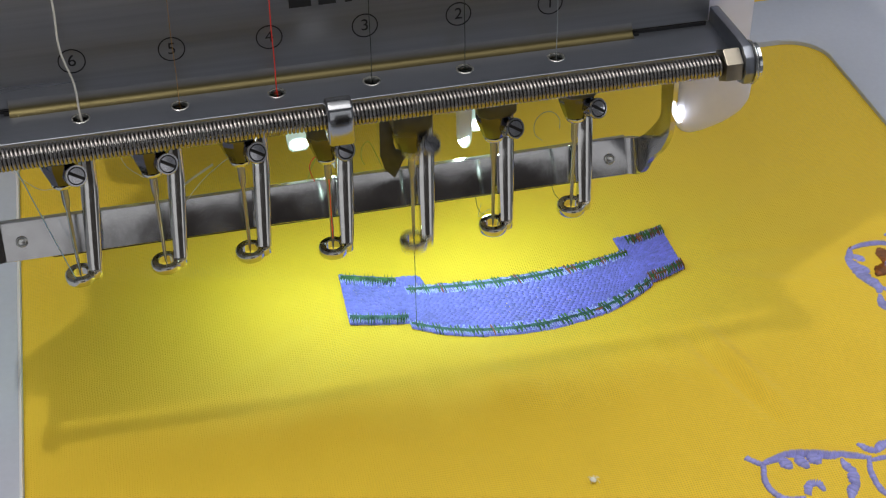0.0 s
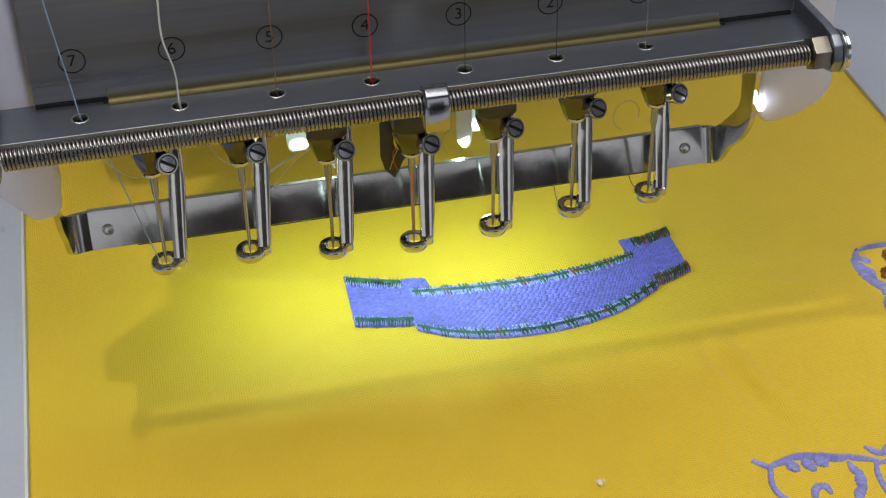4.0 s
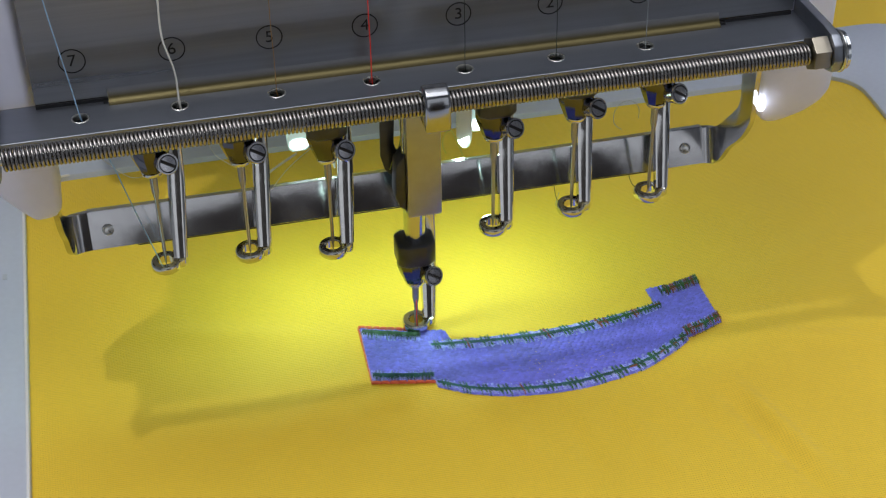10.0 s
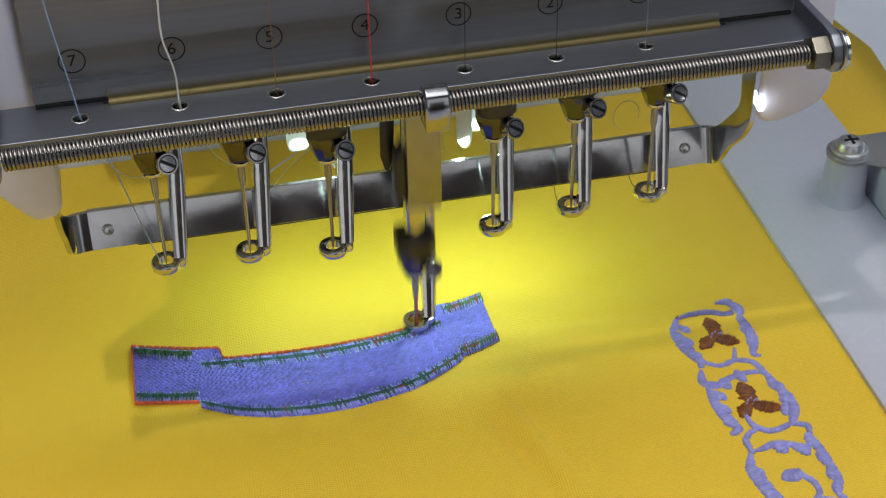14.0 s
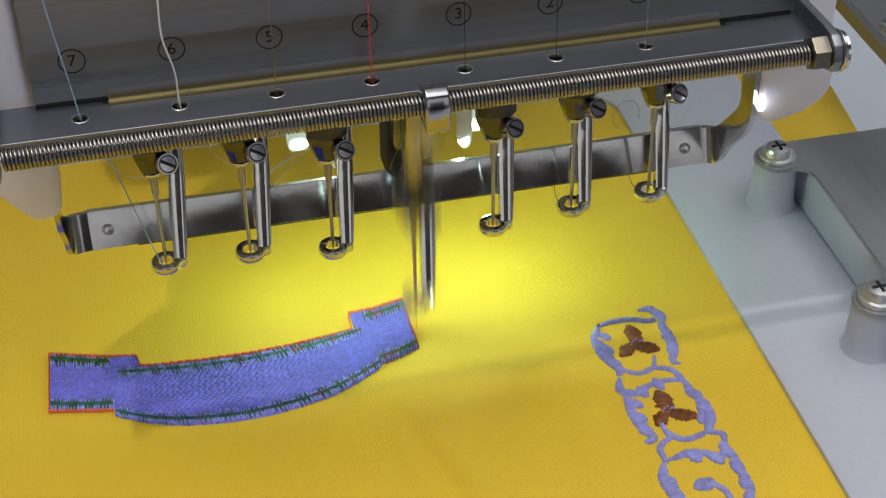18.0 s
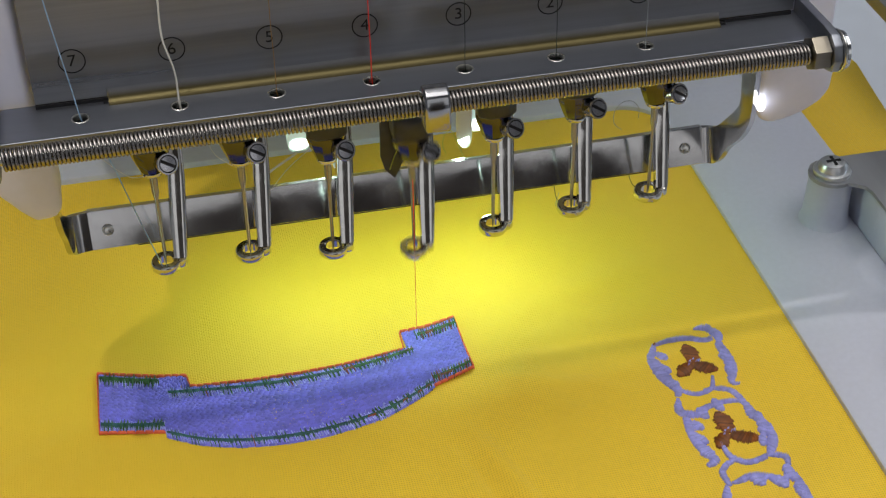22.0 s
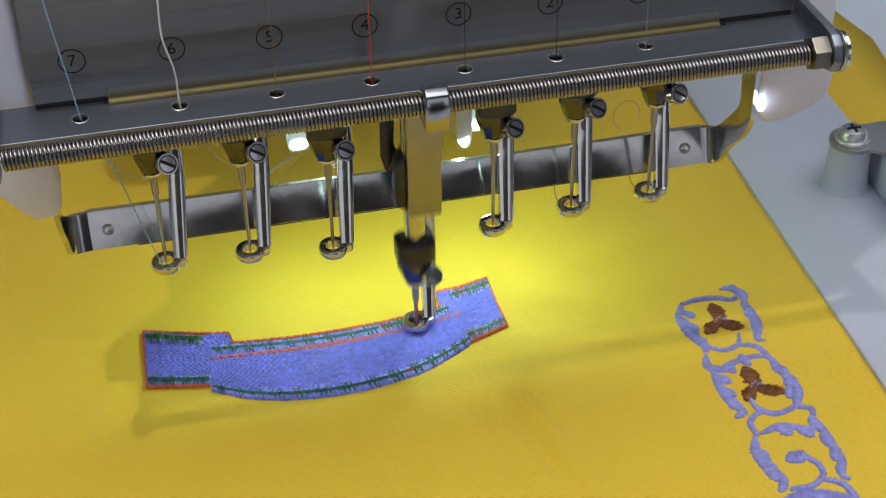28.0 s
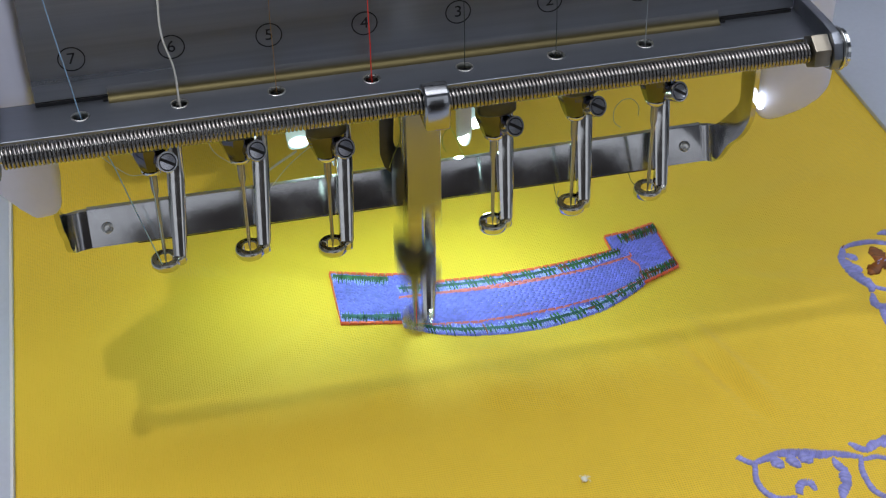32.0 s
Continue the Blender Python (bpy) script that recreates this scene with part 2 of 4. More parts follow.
def stitch_mesh(name, stitches):
    """Many sewn stitches as one mesh; each is (x0, y0, x1, y1, width, height)."""
    s = np.array(stitches, float)
    n = len(s)
    p, q, w, h = s[:, 0:2], s[:, 2:4], s[:, 4], s[:, 5]
    d = q - p
    length = np.maximum(np.linalg.norm(d, axis=1), 1e-6)[:, None]
    side = np.column_stack([-d[:, 1], d[:, 0]]) / length
    verts = np.zeros((n, 12, 3))
    for k, (f, ww, hh) in enumerate(((0.0, 0.45, -0.35), (0.14, 1.0, 0.85), (0.86, 1.0, 0.85), (1.0, 0.45, -0.35))):
        mid = p + d * f
        for j, (o, z) in enumerate(((-0.5, -0.30), (0.0, 1.0), (0.5, -0.30))):
            verts[:, 3 * k + j, :2] = mid + side * (o * w * ww)[:, None]
            verts[:, 3 * k + j, 2] = h * (hh if j == 1 else min(hh, 0.0) + z * 0.5)
    faces = []
    for k in range(3):
        for j in range(2):
            a = 3 * k + j
            faces.append((a, a + 1, a + 4, a + 3))
    faces = (np.array(faces)[None] + (np.arange(n) * 12)[:, None, None]).reshape(-1, 4)
    me = bpy.data.meshes.new(name)
    me.from_pydata((verts.reshape(-1, 3) * U).tolist(), [], faces.tolist())
    me.shade_smooth()
    return me


# ---- the room ----
def room():
    def wall(name, b, m=ROOM):
        tagged(part(name, b, m), "plain pale painted wall of the sewing room", "wall", kind="structure")
    wall("wall_north", box(-2000, 2000, 2000, 2080, -1000, 1500))
    # unseen wall behind the camera, whitened to act as a reflector
    wall("wall_south", merge(box(-2000, 2000, -2080, -2000, -1000, 10), box(-2000, 2000, -2080, -2000, 1110, 1500),
                             box(-2000, -960, -2080, -2000, 10, 1110), box(1560, 2000, -2080, -2000, 10, 1110)), ROOM_REFLECTOR)
    wall("wall_east", box(2000, 2080, -2000, 2000, -1000, 1500))
    wall("wall_west", box(-2080, -2000, -2000, 2000, -1000, 1500))
    tagged(part("ceiling", box(-2080, 2080, -2080, 2080, 1500, 1560), ROOM), "plain pale ceiling", "ceiling", kind="structure")
    tagged(part("floor", box(-2080, 2080, -2080, 2080, -1060, -1000), FLOOR), "dark grey floor of the sewing room", "floor", kind="structure")
    lamp = thing("ceiling_light", "flat square ceiling light", "ceiling light")
    part("light_frame", box(-870, 1070, -920, 1020, 1480, 1499, 4), WHITE, lamp)
    win = thing("window", "white framed window in the side wall", "window")
    for a, b, c0, c1 in ((-120, -60, 80, 1320), (1060, 1120, 80, 1320), (-60, 1060, 80, 140), (-60, 1060, 1260, 1320)):
        part("window_frame", box(1960, 1999, a, b, c0, c1, 4), WHITE, win)
    # frame of the added window behind the camera
    south = thing("window", "unseen wide framed window, added to be mirrored in the steel", "window")
    for a, b, c0, c1 in ((-960, -900, 10, 1110), (1500, 1560, 10, 1110), (-900, 1500, 10, 60), (-900, 1500, 1060, 1110), (280, 320, 60, 1060)):
        part("window_frame", box(a, b, -2030, -1985, c0, c1, 4), WHITE, south)
    # unseen block, added so that the guard strip mirrors something dark
    dresser = thing("dresser", "unseen dark block, added as the dark shape mirrored in the steel", "dresser")
    part("body", box(-190, 680, -1960, -1640, -940, 440, 4), MIRRORED_DARK, dresser)
    part("top", box(-200, 690, -1970, -1615, 440, 470, 4), MIRRORED_DARK, dresser)
    for k in range(4):
        part("front_slab", box(-180, 670, -1640, -1622, -920 + 336 * k, -596 + 336 * k, 3), MIRRORED_DARK, dresser)
    for x in (-165, 655):
        for y in (-1940, -1670):
            part("leg", box(x - 18, x + 18, y - 18, y + 18, -1000, -940, 2), MIRRORED_DARK, dresser)
    table = thing("table", "pale grey-blue table under the embroidery machine", "table")
    part("tabletop", box(-600, 700, -280, 700, -150, -120, 3), TABLE, table)
    for x in (-560, 660):
        for y in (-240, 660):
            part("leg", box(x - 25, x + 25, y - 25, y + 25, -1000, -150, 2), TABLE, table)


room()


# ---- the embroidery machine: fixed body, work lights, driver and hook ----
def machine():
    body = thing("machine_body", "white plastic body of the embroidery machine behind the needles", "embroidery machine")
    # unseen body, made wide and tall enough to shade the hoop's back
    part("arm", box(-92, 92, 62, 420, 75, 420, 8), WHITE, body, smooth=40)
    part("pillar", box(-90, 90, 380, 560, -120, 260, 10), WHITE, body, smooth=40)
    part("free_arm", box(-28, 28, -40, 400, -40, -9, 6), WHITE, body, smooth=40)
    # unseen tray, added only to block ceiling light from the hoop's back
    part("shade_tray", box(-230, 230, 75, 330, 330, 342, 3), WHITE, body, smooth=40)
    part("lamp_rail", merge(box(-32, 28, 15, 26, 54.0, 62, 1), box(-32, 28, 22.5, 26, 50, 56, 1)), WHITE, body, smooth=40)
    for x, z, w in ((-24.8, 49.6, 5.4), (19.8, 48.4, 4.0)):
        lens = prism([(x - w / 2, z + 4), (x - w / 2 + 0.4, z - 1.6), (x - w / 2 + 1.2, z - 2.4), (x + w / 2 - 0.8, z - 2.4), (x + w / 2, z - 1.4), (x + w / 2, z + 4)],
                     "y", 16.6, 20.4, 0.3)
        shell = part("led_lens", lens, LENS_BODY, body, "frosted lens of a work light", smooth=40)
        core = lathe([(0.05, -0.4), (0.9, -0.3), (1.3, 0.0), (0.9, 0.3), (0.05, 0.4)], 20)
        bmesh.ops.transform(core, matrix=Matrix.Translation((x + 0.3, 16.4, z - 0.2)) @ Matrix.Rotation(radians(90), 4, "X") @ Matrix.Diagonal((w / 2.9, 1.2, 1, 1)), verts=core.verts)
        part("led_core", core, LENS, shell, "glowing white light", smooth=60)
    drop = prism([(14.6, 56), (14.6, 45.5), (15.4, 43.2), (16.8, 42.4), (18.0, 43.4), (18.4, 45.5), (18.4, 56)], "y", 14.4, 17.0, 0.8)
    part("lamp_shield", drop, WHITE, body, "white plastic shield beside a work light", smooth=60)
    part("thread_sensor", box(-17.4, -15.4, 9, 12, 45.8, 48, 0.5), WHITE, body, smooth=40)
    return body


machine()


def driver():
    """The bright block that drives the working needle bar down; it moves straight up and down. Origin at the bar's zero height."""
    d = thing("needle_driver", "bright steel block that pushes the working needle down", "machine part")
    part("block", box(-1.9, 6.4, -4.0, 3.6, 48.6, 96, 0.5), BLOCK, d, smooth=40)
    part("catch", prism([(-4.2, 63), (-4.6, 54), (-3.6, 51), (-1.9, 49.4), (-1.9, 66)], "y", -2.4, 2.6, 0.4), DARK_STEEL, d, smooth=40)
    return d


DRIVER = driver()


def wiper():
    """The dark hook that pulls the cut thread away."""
    w = thing("thread_hook", "dark steel thread hook hanging behind the working needle", "machine part")
    outline = [(-6.3, 62), (-6.5, 50), (-5.6, 46.4), (-3.2, 43.4), (-2.2, 45.4), (-1.0, 48.2), (0.4, 49.8), (0.6, 52), (-1.2, 51.0), (-2.6, 51.4), (-3.2, 53.5), (-2.8, 62)]
    part("blade", prism(outline, "y", 5.2, 6.2, 0.2), DARK_STEEL, w, smooth=40)
    part("stem", box(-6.4, -2.7, 5.0, 6.4, 61.6, 110, 0.3), DARK_STEEL, w, smooth=40)
    return w


HOOK = wiper()


# ---- the needle case, which slides sideways ----
CASE = thing("needle_case", "sliding steel needle case with seven numbered needles", "needle case")


def needle_case():
    c = CASE
    # front panel, bent out into a lip with seven thread holes
    part("front_panel", merge(box(-81, 84, -16.5, -14.9, 91.1, 319, 0.0), box(-81, -66.4, -16.5, -14.9, 89.4, 91.1), box(66.6, 84, -16.5, -14.9, 89.4, 91.1)), BRUSHED, c, "brushed grey steel front panel", smooth=40)
    lip = bmesh.new()
    xs = [20 * k - 12.25 for k in range(-3, 4)]
    y0, y1, z1, z0 = -15.2, -28.2, 88.5, 86.9
    # the lip is built in bays, each with a round hole in its middle
    bays = [(-88.5, xs[0] - 10)] + [(x - 10, x + 10) for x in xs] + [(xs[-1] + 10, 87.5)]
    for a, b in bays:
        mid = (a + b) / 2
        hole = abs(b - a - 20) < 0.1
        if not hole:
            lip = merge(lip, box(a, b, y1, y0, z0, z1))
            continue
        angles = [2 * math.pi * k / 24 for k in range(24)]
        angles += [math.atan2(v + 22.3, u - mid) % (2 * math.pi) for u in (a, b) for v in (y0, y1)]
        angles.sort()
        n = len(angles)
        ring_in, ring_out = [], []
        for t in angles:
            cx, sy = math.cos(t), math.sin(t)
            ring_in.append((mid + 1.75 * cx, -22.3 + 1.75 * sy))
            f = 1e9
            for lim, comp in ((b - mid, cx), (mid - a, -cx), (y0 + 22.3, sy), (-22.3 - y1, -sy)):
                if comp > 1e-9:
                    f = min(f, lim / comp)
            ring_out.append((mid + f * cx, -22.3 + f * sy))
        for zz, flip in ((z1, False), (z0, True)):
            vi = [lip.verts.new((*p, zz)) for p in ring_in]
            vo = [lip.verts.new((*p, zz)) for p in ring_out]
            for k in range(n):
                lip.faces.new((vi[k], vo[k], vo[(k + 1) % n], vi[(k + 1) % n]))
        vt = [lip.verts.new((*p, z1)) for p in ring_in]
        vb = [lip.verts.new((*p, z0)) for p in ring_in]
        for k in range(n):
            lip.faces.new((vt[k], vb[k], vb[(k + 1) % n], vt[(k + 1) % n]))
        vt = [lip.verts.new((*p, z1)) for p in ((a, y1), (b, y1))]
        vb = [lip.verts.new((*p, z0)) for p in ((a, y1), (b, y1))]
        lip.faces.new((vt[0], vt[1], vb[1], vb[0]))
    bmesh.ops.remove_doubles(lip, verts=lip.verts, dist=0.01)
    # bend at the panel's foot; its yellow is the cloth's reflection as colour
    part("bend", prism([(-16.52, 91.2), (-16.6, 90.6), (-16.8, 89.9), (-17.1, 89.3), (-17.6, 88.85), (-18.2, 88.6), (-18.8, 88.52), (-15.0, 88.52), (-15.0, 91.2)], "x", -66.3, 66.5), CLOTH_TINT, c, "steel foot of the panel with the cloth's yellow reflection painted in", smooth=60)
    # the highlight on the lip's edge is put into the shape as a rod
    part("highlight_rod", rod((-88.6, -28.2, 88.2), (84.6, -28.2, 88.25), 0.27, seg=10), LIP, c, "thin rod along the lip's edge, added to catch a highlight", smooth=60)
    part("lip", lip, LIP, c, "brushed steel lip with thread holes")
    for x in xs:
        eyelet = lathe([(1.5, -1.2), (1.5, -0.1), (1.62, 0.12), (1.85, 0.12), (1.95, 0.02), (1.9, -1.2)], 24)
        bmesh.ops.translate(eyelet, vec=(x, -22.3, 88.5), verts=eyelet.verts)
        part("eyelet", eyelet, DULL_CHROME, c, "polished thread eyelet", smooth=60)
    # black sheet added for the shade below the lip and its holes
    part("lip_shade", box(-80, 83, -27.6, -15.5, 85.0, 85.8), BLACK, c)
    # slots where panel and lip part, their shade laid on as black bars
    for a, b in ((-81, -66.4), (66.8, 83.5)):
        part("slot", merge(box(a, b, -16.9, -16.2, 88.2, 89.3), box(b - 1.0 if a < 0 else a, b if a < 0 else a + 1.0, -17.8, -16.4, 87.9, 88.9)), BLACK, c, "black bar for the shade in a slot of the sheet steel")
    # numbers in rings on the panel
    for k, x in enumerate(xs):
        cu = bpy.data.curves.new("digit", "FONT")
        cu.body, cu.size, cu.align_x, cu.align_y = str(7 - k), 3.7 * U, "CENTER", "CENTER"
        cu.extrude = 0.03 * U
        tmp = new("digit", cu)
        me = bpy.data.meshes.new_from_object(tmp.evaluated_get(bpy.context.evaluated_depsgraph_get()))
        bpy.data.objects.remove(tmp)
        d = part("number", me, INK, c, "black printed needle number")
        d.matrix_basis = pose(x * U, -16.56 * U, 98.55 * U, 90, 0, 0)
        ring = lathe([(2.52, -0.03), (2.52, 0.03), (2.78, 0.03), (2.78, -0.03)], 40)
        r = part("number_ring", ring, INK, c, "black printed ring")
        r.matrix_basis = pose(x * U, -16.56 * U, 98.55 * U, 90, 0, 0)
    # printed mark above the numbers, plain bars
    for x, w in ((-5.4, 4.6), (0.2, 3.6), (4.6, 1.4), (8.0, 2.6)):
        part("printed_mark", box(x - w / 2, x + w / 2, -16.62, -16.5, 104.6, 109.6 if w > 2 else 106.0), INK, c, "dark printed mark")
    # coil springs on a rod, a clip in the middle, nut and cap at the end
    axis_y, axis_z = -33.2, 88.0
    part("spring_rod", rod((-91, axis_y, axis_z), (84, axis_y, axis_z), 1.1, seg=14), DULL_CHROME, c, smooth=60)
    for a, b in ((-87.8, -3.9), (1.5, 80.6)):
        turns = int((b - a) / 0.80)
        per = 14
        path = [Vector((a + (b - a) * i / (turns * per), axis_y + 2.05 * math.cos(2 * math.pi * i / per), axis_z + 2.05 * math.sin(2 * math.pi * i / per))) for i in range(turns * per + 1)]
        part("coil_spring", sweep(path, circle(0.39, 6), up=(1, 0, 0)), SPRING, c, "tightly wound steel coil spring", smooth=180)
    clip_shape = [(-36.9, 83.0), (-36.9, 89.2), (-36.0, 91.4), (-34.4, 92.2), (-32.4, 92.2), (-30.6, 91.0), (-29.4, 88.9), (-29.4, 83.0)]
    part("clip", prism(clip_shape, "x", -3.9, 1.5, 0.6), CLIP, c, "steel clip round the spring rod", smooth=50)
    part("hex_nut", rod((80.8, axis_y, axis_z), (84.6, axis_y, axis_z), 3.9, seg=6, bevel=0.3), NUT, c, smooth=35)
    for sx, off in ((1, 0), (-1, -3.0)):
        at = lambda x: (sx * x + off, axis_y, axis_z)
        part("washer", rod(at(86.95), at(87.7), 4.8, seg=32, bevel=0.4), DULL_CHROME, c, smooth=50)
        part("end_cap", rod(at(87.7), at(88.9), 4.2, seg=28, bevel=0.9), CHROME, c, smooth=50)
    gusset = [(-14.9, 85), (-33.5, 83.6), (-36.4, 84.6), (-37.6, 87.8), (-36.6, 91.0), (-34.2, 92.6), (-30, 92.8), (-14.9, 92.0)]
    for a, b in ((84.8, 86.9), (-89.9, -88.6)):
        part("end_plate", prism(gusset, "x", a, b, 0.4), LIP, c, "steel end plate", smooth=40)
    # white end covers and the case behind the panel
    right = [(80.4, 320), (80.2, 68), (80.0, 61.5), (81.2, 58.6), (83.6, 57.5), (87, 57.9), (92, 59.4), (96, 61.8), (98.1, 65.0), (98.4, 70), (96.4, 80), (96.6, 320)]
    part("end_cover", prism(right, "y", -14, -4, 1.6), COVER, c, "white plastic end cover", smooth=60)
    left = [(-82.2, 320), (-81.8, 88), (-79.8, 76), (-79.8, 61.5), (-81.0, 58.8), (-86, 58.2), (-89, 61.5), (-92.6, 66), (-94.2, 72), (-94.2, 320)]
    part("end_cover", prism(left, "y", -14, -2, 1.6), COVER, c, "white plastic end cover", smooth=60)
    part("case_back", box(-79, 80, -12, 45, 80, 320, 2), WHITE, c, smooth=40)
    part("status_light", rod((80.4, -14.4, 64.0), (79.85, -14.5, 64.0), 1.8, seg=24, bevel=0.2), STATUS, c, "glowing white light in the end cover", smooth=60)
    # bright guard strip behind the needles, its arms bent forward and up
    # the strip leans back; its ends are bent forward and rise into the case
    lean = 0.32
    def bow(x):
        return lean + 0.10 * (abs(x) / 76) ** 3 + 0.012 * math.sin(x * 0.21) + 0.012 * math.sin(x * 0.083 + 1)

    def section(x, y, z):
        a, b = 9.2 * math.sin(bow(x)), 9.2 * math.cos(bow(x))
        return [(x, y - 0.55, z), (x, y - 0.4, z - 0.18), (x, y + 0.55, z + 0.25), (x, y + 0.55 + a, z + 0.25 + b), (x, y - 0.4 + a, z + b + 0.12), (x, y - 0.55 + a, z + b - 0.1)]
    strip = bmesh.new()
    rings = [[strip.verts.new(p) for p in section(-76.6 + 153.2 * k / 40, 6.4, 34.4)] for k in range(41)]
    for a, b in zip(rings, rings[1:]):
        for k in range(6):
            strip.faces.new((a[k], a[(k + 1) % 6], b[(k + 1) % 6], b[k]))
    strip.faces.new(rings[0][::-1])
    strip.faces.new(rings[-1])
    part("guard_strip", strip, STRIP, c, "polished steel guard strip", smooth=30)
    # black line below the strip, placed to fit the camera's view
    part("guard_line", box(-66, 66, 6.3, 7.6, 33.55, 34.3, 0.2), BLACK, c, smooth=40)
    # side arms: the strip turns the corner, then runs forward and up into the case
    for sx, x0, wide in ((1, 76.6, 1.0), (-1, -76.6, 1.85)):
        rows = [(0.0, 5.85, 34.4, 8.9, 43.2), (1.3, 5.3, 34.5, 8.5, 43.3), (2.1, 4.0, 35.2, 7.4, 43.9), (2.4, 1.6, 38.2, 5.4, 46.0), (2.4, -2, 43.7, 1.6, 50.4), (2.4, -8, 50.2, -3.2, 56.2),
                (2.4, -11.6, 55.8, -5.0, 60.4), (2.4, -13.0, 61.5, -5.2, 66), (2.4, -13.0, 84, -5.2, 84)]
        arm = bmesh.new()
        rings = []
        front = spline([(u, fy, fz) for u, fy, fz, by, bz in rows], 4)
        rear = spline([(0, by, bz) for u, fy, fz, by, bz in rows], 4)
        sides = spline(list(zip((0.0, 0.6, 1.1, 1.2, 1.2, 1.2, 1.2, 1.2, 1.2), (1.1, 0.9, 0.4, 0.0, 0.0, 0.0, 0.0, 0.0, 0.0), (0.0, 0.0, 0.2, 0.7, 1.0, 1.0, 0.6, 0.2, 0.0))), 4)
        for (u, fy, fz), (_, by, bz), (out, back, tip) in zip(front, rear, sides):
            rings.append([arm.verts.new(p) for p in ((x0 + sx * u * wide, fy, fz), (x0 + sx * (u * wide + out), fy + back, fz - 0.1), (x0 + sx * (u * wide + out + tip), by + back, bz), (x0 + sx * (u * wide + tip), by, bz))])
        for a, b in zip(rings, rings[1:]):
            for k in range(4):
                arm.faces.new((a[k], a[(k + 1) % 4], b[(k + 1) % 4], b[k]))
        arm.faces.new(rings[0][::-1])
        arm.faces.new(rings[-1])
        bmesh.ops.recalc_face_normals(arm, faces=arm.faces)
        part("guard_arm", arm, STRIP, c, "polished steel arm of the guard", smooth=40)
    for x in (72.0, -72.4):
        r = part("rivet", lathe([(0.05, 0.35), (0.7, 0.3), (0.85, 0.05), (0.95, 0.0), (1.1, 0.25), (1.35, 0.2), (1.45, -0.4), (0.05, -0.4)], 24), DULL_CHROME, c, smooth=35)
        r.matrix_basis = pose(x * U, 7.35 * U, 38.6 * U, 90 - math.degrees(bow(x)), 0, 0)


needle_case()

# heights of the needles by their place from the working position
REST = {-5: 32.6, -4: 32.5, -3: 32.4, -2: 32.2, -1: 29.6, 0: 28.1, 1: 29.3, 2: 31.7, 3: 32.7}


def needle_bar():
    """One needle bar with clamp, screw and needle; origin at the ring of its presser foot."""
    bar = part("needle_bar", rod((0.2, 0, 36), (0.2, 0, 85), 2.65, seg=24), CHROME, CASE, smooth=60)
    collar = prism([(-4.6, -3.2), (-2.4, -4.6), (2.6, -4.6), (4.8, -3.0), (5.0, 2.4), (3, 3.8), (-3, 3.8), (-4.8, 2.4)], "z", 33.5, 40.0, 0.7)
    part("collar", collar, DARK_STEEL, bar, "dark steel collar", smooth=50)
    body = lathe([(0.1, 26.2), (2.2, 26.2), (2.7, 26.6), (3.1, 27.6), (4.3, 31.0), (4.5, 32.2), (4.5, 35.0), (0.1, 35.0)], 10)
    bmesh.ops.scale(body, vec=(1.0, 0.88, 1), verts=body.verts)
    part("needle_clamp", body, CLAMP, bar, smooth=20)
    part("clamp_rim", lathe([(1.0, 25.5), (1.0, 26.3), (2.45, 26.5), (2.55, 26.0), (2.2, 25.5)], 22), CHROME, bar, smooth=50)
    axis = Vector((0.30, -0.84, 0.45)).normalized()
    base = Vector((2.6, -2.8, 29.7))
    face = axis.to_track_quat("Z", "Y").to_matrix().to_4x4()
    head = lathe([(2.2, 0), (2.3, 2.6), (2.5, 2.8), (2.5, 3.5), (2.35, 3.7), (2.05, 3.7), (1.95, 3.45), (1.85, 3.45), (1.75, 3.68), (0.05, 3.75)], 30)
    bmesh.ops.transform(head, matrix=Matrix.Translation(base) @ face, verts=head.verts)
    part("clamp_screw", head, SCREW, bar, "bright round slotted screw", smooth=35)
    # groove and slot are black shapes laid on, in place of their shade
    groove = lathe([(1.78, 3.4), (1.78, 3.5), (2.0, 3.5), (2.0, 3.4)], 30)
    bmesh.ops.transform(groove, matrix=Matrix.Translation(base) @ face, verts=groove.verts)
    part("screw_groove", groove, BLACK, bar)
    slot = box(-0.36, 0.36, -1.75, 1.75, -0.1, 0.06)
    turn = face @ Matrix.Rotation(0.9, 4, "Z")
    bmesh.ops.transform(slot, matrix=Matrix.Translation(base + axis * 3.72) @ turn, verts=slot.verts)
    part("screw_slot", slot, BLACK, bar)
    needle = merge(rod((0, 0, 27), (0, 0, 20.5), 0.95, 0.85, 14), rod((0, 0, 20.5), (0, 0, 18.5), 0.85, 0.5, 14), rod((0, 0, 18.5), (0, 0, 2.5), 0.5, 0.42, 14), rod((0, 0, 2.5), (0, 0, -1.2), 0.42, 0.05, 14))
    part("needle", needle, NEEDLE, bar, smooth=60)
    return bar


